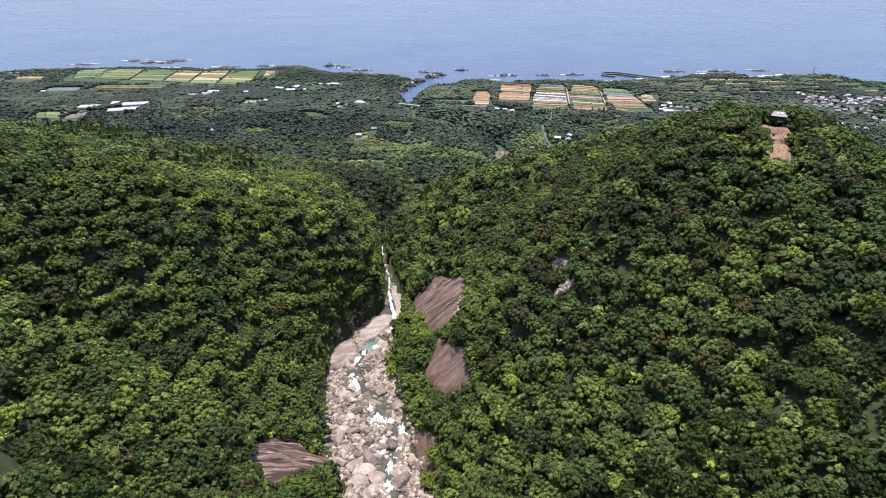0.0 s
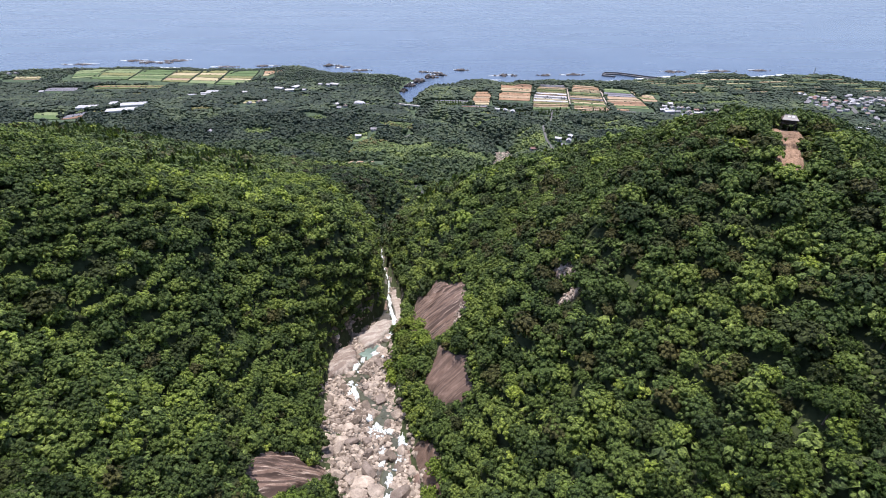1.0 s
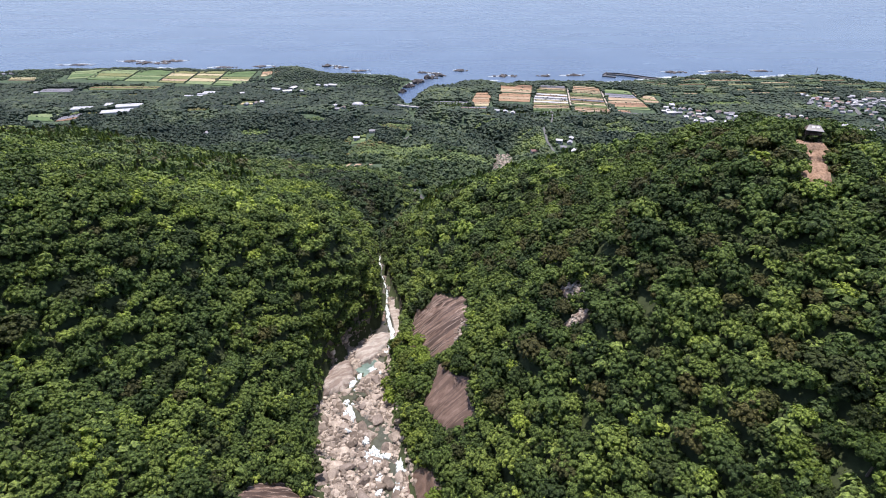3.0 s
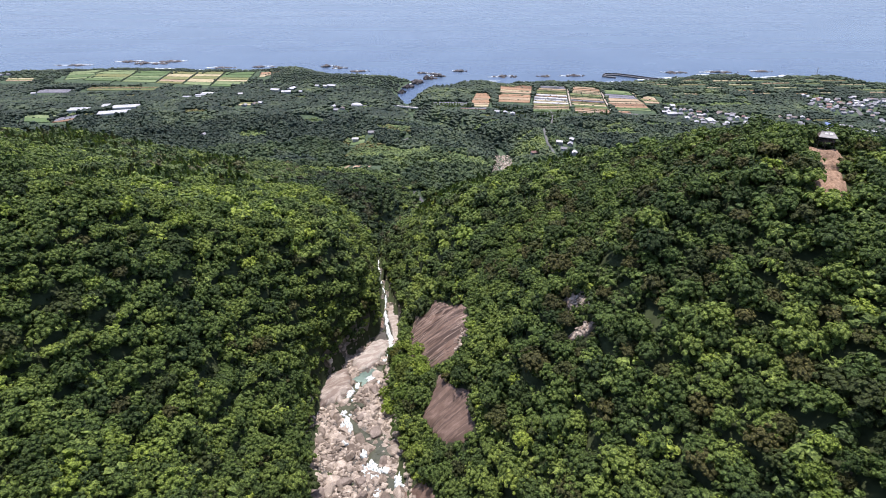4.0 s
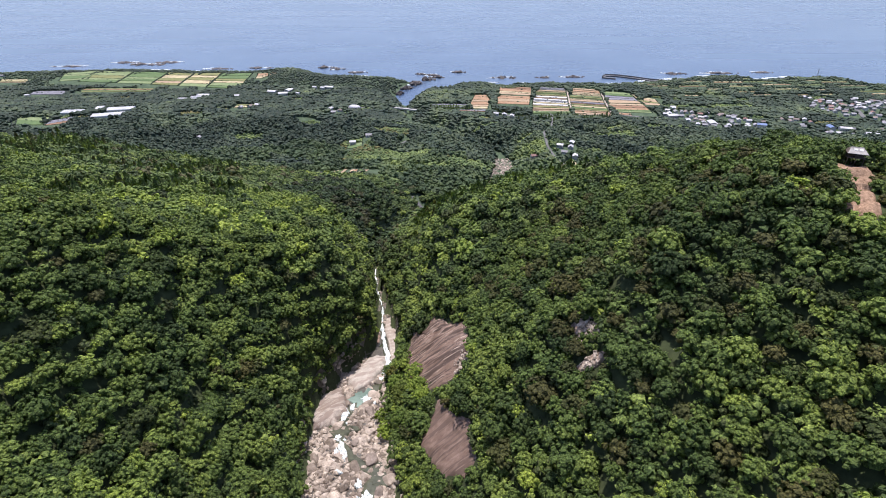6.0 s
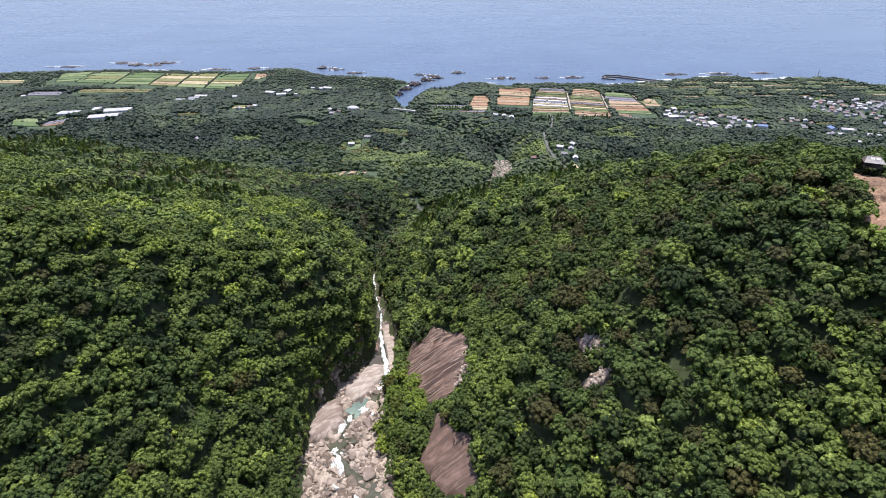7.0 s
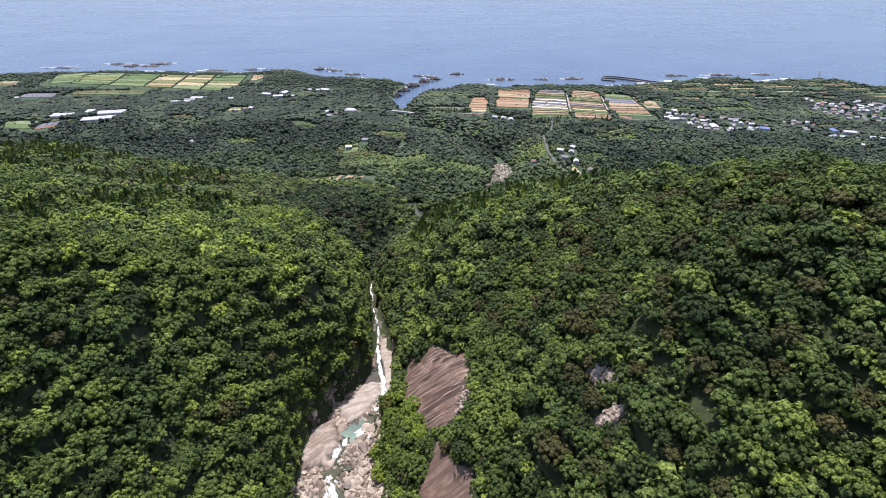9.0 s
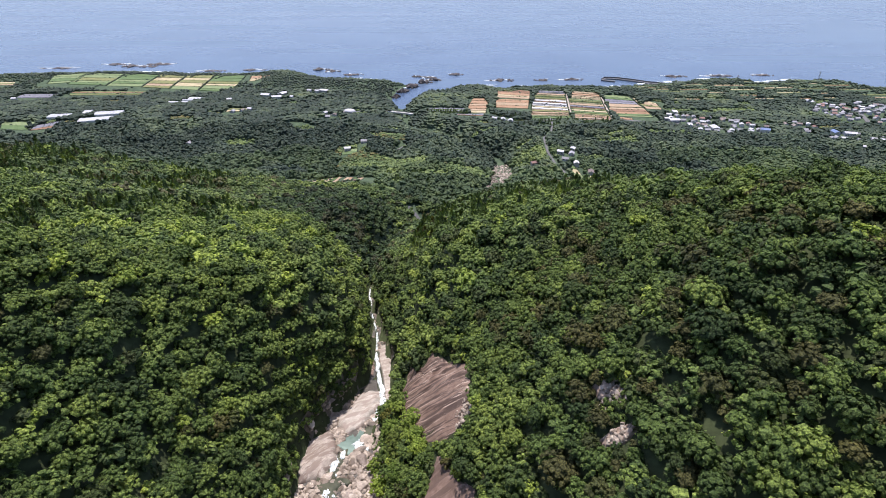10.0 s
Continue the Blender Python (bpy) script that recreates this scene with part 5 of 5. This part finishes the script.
x, y = stand(-330, 230, 40, 265, 5.2, 61)
z = land(x, y)
ok = ~is_open(x, y) & ~inside(LOW, x, y) & wide_view(x, y, z) & (x < np.interp(y, CY, CX) + 50)
x, y = x[ok], y[ok]
order = np.argsort(y + 0.12 * np.abs(x) - 0.6 * land(x, y))
x, y = x[order], y[order]
g = np.random.default_rng(62)
for i in range(300):
    s = g.uniform(0.66, 1.08)
    m = pose(x[i], y[i], float(land(x[i], y[i])) - 0.3, g.uniform(-6, 6), g.uniform(-6, 6), g.uniform(0, 360)) @ Matrix.Diagonal((s, s * g.uniform(0.9, 1.1), s * g.uniform(0.85, 1.15), 1))
    if i < 8:
        bases[i].matrix_world = m
    else:
        copy_thing(bases[i % 8], m)
near_crowns = [np.r_[crown(29, 3, 0.08, 520 + k, 0.6 + 0.07 * (k % 3), 5), dome(7, 2, 960 + k, 0.58, 0.55)] for k in range(8)]
large_crowns = [np.r_[crown(58, 2, 0.055, 525 + k, 0.55, 5), dome(9, 2, 965 + k, 0.62, 0.45)] for k in range(4)]
x, y = x[300:], y[300:]
back = y > 190 + 12 * lattice(x / 15, y / 15, 86)
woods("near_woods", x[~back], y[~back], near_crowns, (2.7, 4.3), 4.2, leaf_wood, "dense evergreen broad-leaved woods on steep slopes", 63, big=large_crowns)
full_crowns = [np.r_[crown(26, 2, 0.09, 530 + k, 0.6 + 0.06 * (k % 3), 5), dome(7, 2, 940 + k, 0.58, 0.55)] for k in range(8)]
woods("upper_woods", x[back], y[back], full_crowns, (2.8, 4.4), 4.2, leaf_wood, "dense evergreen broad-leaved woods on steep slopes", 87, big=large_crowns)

x, y = stand(-330, 180, 45, 440, 5.1, 80)
ok = ~is_open(x, y) & ~inside(LOW, x, y) & wide_view(x, y, land(x, y)) & (x < np.interp(y, CY, CX) + 25) & ((y < 270) | (np.abs(x - np.interp(y, RY, RX)) < 75))
under = [crown(9, 2, 0.13, 550 + k, 0.75, 4) for k in range(5)]
woods("understorey", x[ok], y[ok], under, (2.0, 2.9), 1.9, leaf_slope, "shaded bushes under the trees", 81, cat="shrubs")

# trees that cling to the sheer bank above the river
g = np.random.default_rng(92)
y = np.repeat(np.arange(150, 520, 2.6), 4) + g.uniform(-1.2, 1.2, 143 * 4)
x = np.interp(y, RY, RX) - np.interp(y, RY, RW) - np.tile((0.6, 2.4, 4.6, 8.0), 143) - g.uniform(0, 1.6, len(y))
x2 = np.interp(y, RY, RX) + np.interp(y, RY, RW) + np.tile((0.8, 2.6, 5.0, 8.0), 143) + g.uniform(0, 1.6, len(y))
far = (y > 318) & ~is_open(x2, y)
x, y = np.r_[x, x2[far]], np.r_[y, y[far]]
woods("bank_woods", x, y, under + full_crowns[:1], (1.8, 3.1), 0.6, leaf_wood, "trees and bushes clinging to the steep river bank", 93)

# bright-leaved trees that lean over the riverbed
for k, (x, y, r) in enumerate(((-25, 206, 1.25), (-17, 203, 1.3), (-27, 218, 1.2), (-18, 217, 1.45), (-22, 230, 1.3), (-13, 226, 1.2), (-9, 207, 1.1), (-24, 241, 1.1), (-11, 215, 1.2), (-3, 137, 1.05), (1, 130, 1.0), (-5, 129, 0.9), (-46, 116, 1.15), (-41, 120, 0.95), (-50, 112, 1.2), (-38, 113, 0.9))):
    t = new("tree")
    c = tree_crowns[k % 8]
    part("trunk", trunk_bm(4.0, 0.26, 40 + k), bark_mat, t)
    part("crown", raw_mesh("crown", c * 4.0 + (0, 0, 4.2), np.arange(len(c)).reshape(-1, 3), leaf_bank), None, t)
    t.matrix_world = pose(x, y, float(land(x, y)) - 0.3, 0, 0, k * 77) @ Matrix.Diagonal((r, r, r * 0.95, 1))
    tagged(t, "bright green round-crowned tree leaning over the riverbed", "tree", "trees along the river")

# undergrowth along the banks and round the bare rock
x, y = stand(-120, 130, 95, 300, 2.4, 64)
rim = ~is_open(x, y) & (is_open(x + 5, y) | is_open(x - 5, y) | is_open(x, y - 5) | is_open(x, y + 5) | inside(LOW, x, y))
shrubs = [crown(8, 5, 0.16, 540 + k, 0.8, 5) for k in range(5)]
woods("shrubs", x[rim], y[rim], shrubs, (1.2, 2.3), 0.7, leaf_wood, "bushes along the river bank and rock edges", 65, cat="shrubs")

mid_crowns = [np.r_[crown(18, 2, 0.1, 560 + k, 0.66, 4, plump=0.85), dome(6, 2, 900 + k, 0.76, 0.65)] for k in range(8)]
low_crowns = [np.r_[crown(9, 1, 0.14, 570 + k, 0.66, 4, plump=0.85), dome(6, 2, 910 + k, 0.85, 0.65)] for k in range(8)]
x, y = stand(-520, 330, 265, 660, 5.9, 66)
ok = ~is_open(x, y) & ~inside(LOW, x, y) & wide_view(x, y, land(x, y))
x, y = x[ok], y[ok]
dark, olive = pines(x, y)
p = dark | olive
hid = (x > 150) & (y < 600) & (np.random.default_rng(97).random(len(x)) < 0.6)
x, y, p, dark, olive = x[~hid], y[~hid], p[~hid], dark[~hid], olive[~hid]
b = ~p & ~inside([[(-158, 478), (-146, 600), (-105, 640), (-60, 600), (-30, 545), (-44, 425), (-70, 405), (-100, 425)]], x, y) & (y < 390)
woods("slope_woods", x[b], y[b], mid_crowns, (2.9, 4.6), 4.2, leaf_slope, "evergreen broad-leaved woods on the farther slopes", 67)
# the spur that faces away from the sun: its shade is in the leaf colour
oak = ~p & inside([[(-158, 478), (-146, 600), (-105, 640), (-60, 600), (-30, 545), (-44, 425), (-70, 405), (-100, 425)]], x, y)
woods("dark_oak_woods", x[oak], y[oak], low_crowns, (2.9, 4.8), 4.2, leaf_oak, "dark evergreen oaks on a steep spur, its shade painted into their leaves", 79)
b = ~p & ~oak & (y >= 390)
woods("foothill_woods", x[b], y[b], low_crowns, (2.9, 4.6), 4.2, leaf_foot, "evergreen broad-leaved woods at the valley's end", 74)
firs = [conifer(6, 6, 580 + k) for k in range(6)]
woods("conifer_plantation", x[dark], y[dark], firs, (2.6, 3.6), 1.2, leaf_pine, "dark planted conifers on the lower slopes", 68)
woods("cedar_plantation", x[olive], y[olive], firs, (2.5, 3.5), 1.2, leaf_cedar, "olive-green planted cedars on the long shoulder", 94)
# dark windbreak rows between the lowland plots
g = np.random.default_rng(95)
row = [(a[0] + (b[0] - a[0]) * f, a[1] + (b[1] - a[1]) * f) for a, b in (((-96, 776), (-22, 742)), ((-90, 752), (-14, 716)), ((-80, 728), (-6, 694)), ((-60, 700), (4, 676)), ((-190, 790), (-110, 760)), ((150, 1072), (330, 1040)), ((120, 1046), (340, 1010)), ((110, 1112), (180, 1100)), ((-20, 1140), (60, 1130))) for f in np.linspace(0, 1, int(math.dist(a, b) / 3.2))]
x, y = np.array(row).T + g.normal(size=(2, len(row))) * 0.7
woods("windbreak", x, y, firs, (2.0, 2.8), 1.5, leaf_pine, "dark conifer windbreaks between lowland plots", 96)


def gap_noise(x, y):
    return lattice(x / 38, y / 38, 70) + 0.5 * lattice(x / 14, y / 14, 71)


far_crowns = [np.r_[crown(3, 0, 0.4, 600 + k, 0.85, 4, plump=1.0), dome(6, 2, 920 + k, 0.95, 0.9)] for k in range(8)]
# the valley behind, where the flight begins
x, y = stand(-230, 210, -120, 42, 9.0, 88)
ok = np.abs(x - np.interp(y, RY, RX)) > np.interp(y, RY, RW) + 2.0
ok &= np.abs(x) > 95
woods("head_of_valley_woods", x[ok], y[ok], far_crowns, (4.6, 6.4), 4.2, leaf_wood, "evergreen woods at the head of the valley", 89)
x, y = stand(-100, 100, -120, 42, 6.5, 90)
ok = np.abs(x - np.interp(y, RY, RX)) > np.interp(y, RY, RW) + 2.0
woods("valley_head_woods", x[ok], y[ok], mid_crowns, (3.2, 4.8), 4.2, leaf_wood, "evergreen woods beside the upper stream", 91)

x, y = stand(-1500, 1300, 660, 1730, 6.1, 69)
h = land(x, y)
gap = gap_noise(x, y)
ok = ~is_open(x, y) & ~inside(LOW, x, y) & wide_view(x, y, h) & (h > 3.0 + 2.0 * lattice(x / 30, y / 30, 75)) & (gap > -0.95)
x, y = x[ok], y[ok]
near, shore = y < 1000, y > 1340
valley = near & (y + 90 * lattice(x / 60, y / 60, 84) < 830)
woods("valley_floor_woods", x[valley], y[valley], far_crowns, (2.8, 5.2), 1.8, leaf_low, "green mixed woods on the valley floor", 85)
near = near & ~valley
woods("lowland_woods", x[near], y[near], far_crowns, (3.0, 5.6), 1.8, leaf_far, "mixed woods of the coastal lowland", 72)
tiny = [dome(5, 2, 930 + k, 1.0, 0.95) for k in range(8)]
b = (y >= 1000) & ~shore
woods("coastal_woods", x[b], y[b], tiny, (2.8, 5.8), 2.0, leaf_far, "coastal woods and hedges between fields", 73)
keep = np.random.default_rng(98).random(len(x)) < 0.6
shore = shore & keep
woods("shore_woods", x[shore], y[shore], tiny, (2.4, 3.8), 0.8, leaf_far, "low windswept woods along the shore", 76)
x, y = stand(-1100, 1100, 620, 1310, 4.6, 77)
b = inside(LOW, x, y) & ~is_open(x, y) & (gap_noise(x, y) > -0.5)
woods("clearing_bushes", x[b], y[b], tiny, (2.0, 3.4), 0.2, leaf_meadow, "low bright green bushes in lowland clearings", 78, cat="shrubs")
x, y = stand(-150, -10, 775, 852, 3.6, 90)
b = inside([(-82, 812, 67, 33, radians(-10))], x, y)
woods("meadow_scrub", x[b], y[b], tiny, (1.8, 3.0), 0.3, leaf_meadow, "low bright green scrub in a lowland meadow", 91, cat="shrubs")
x, y = np.array(BALKS).T
woods("field_bushes", x, y, tiny, (0.9, 1.9), 0.6, leaf_far, "small bushes on the balks between crops", 99, cat="shrubs")
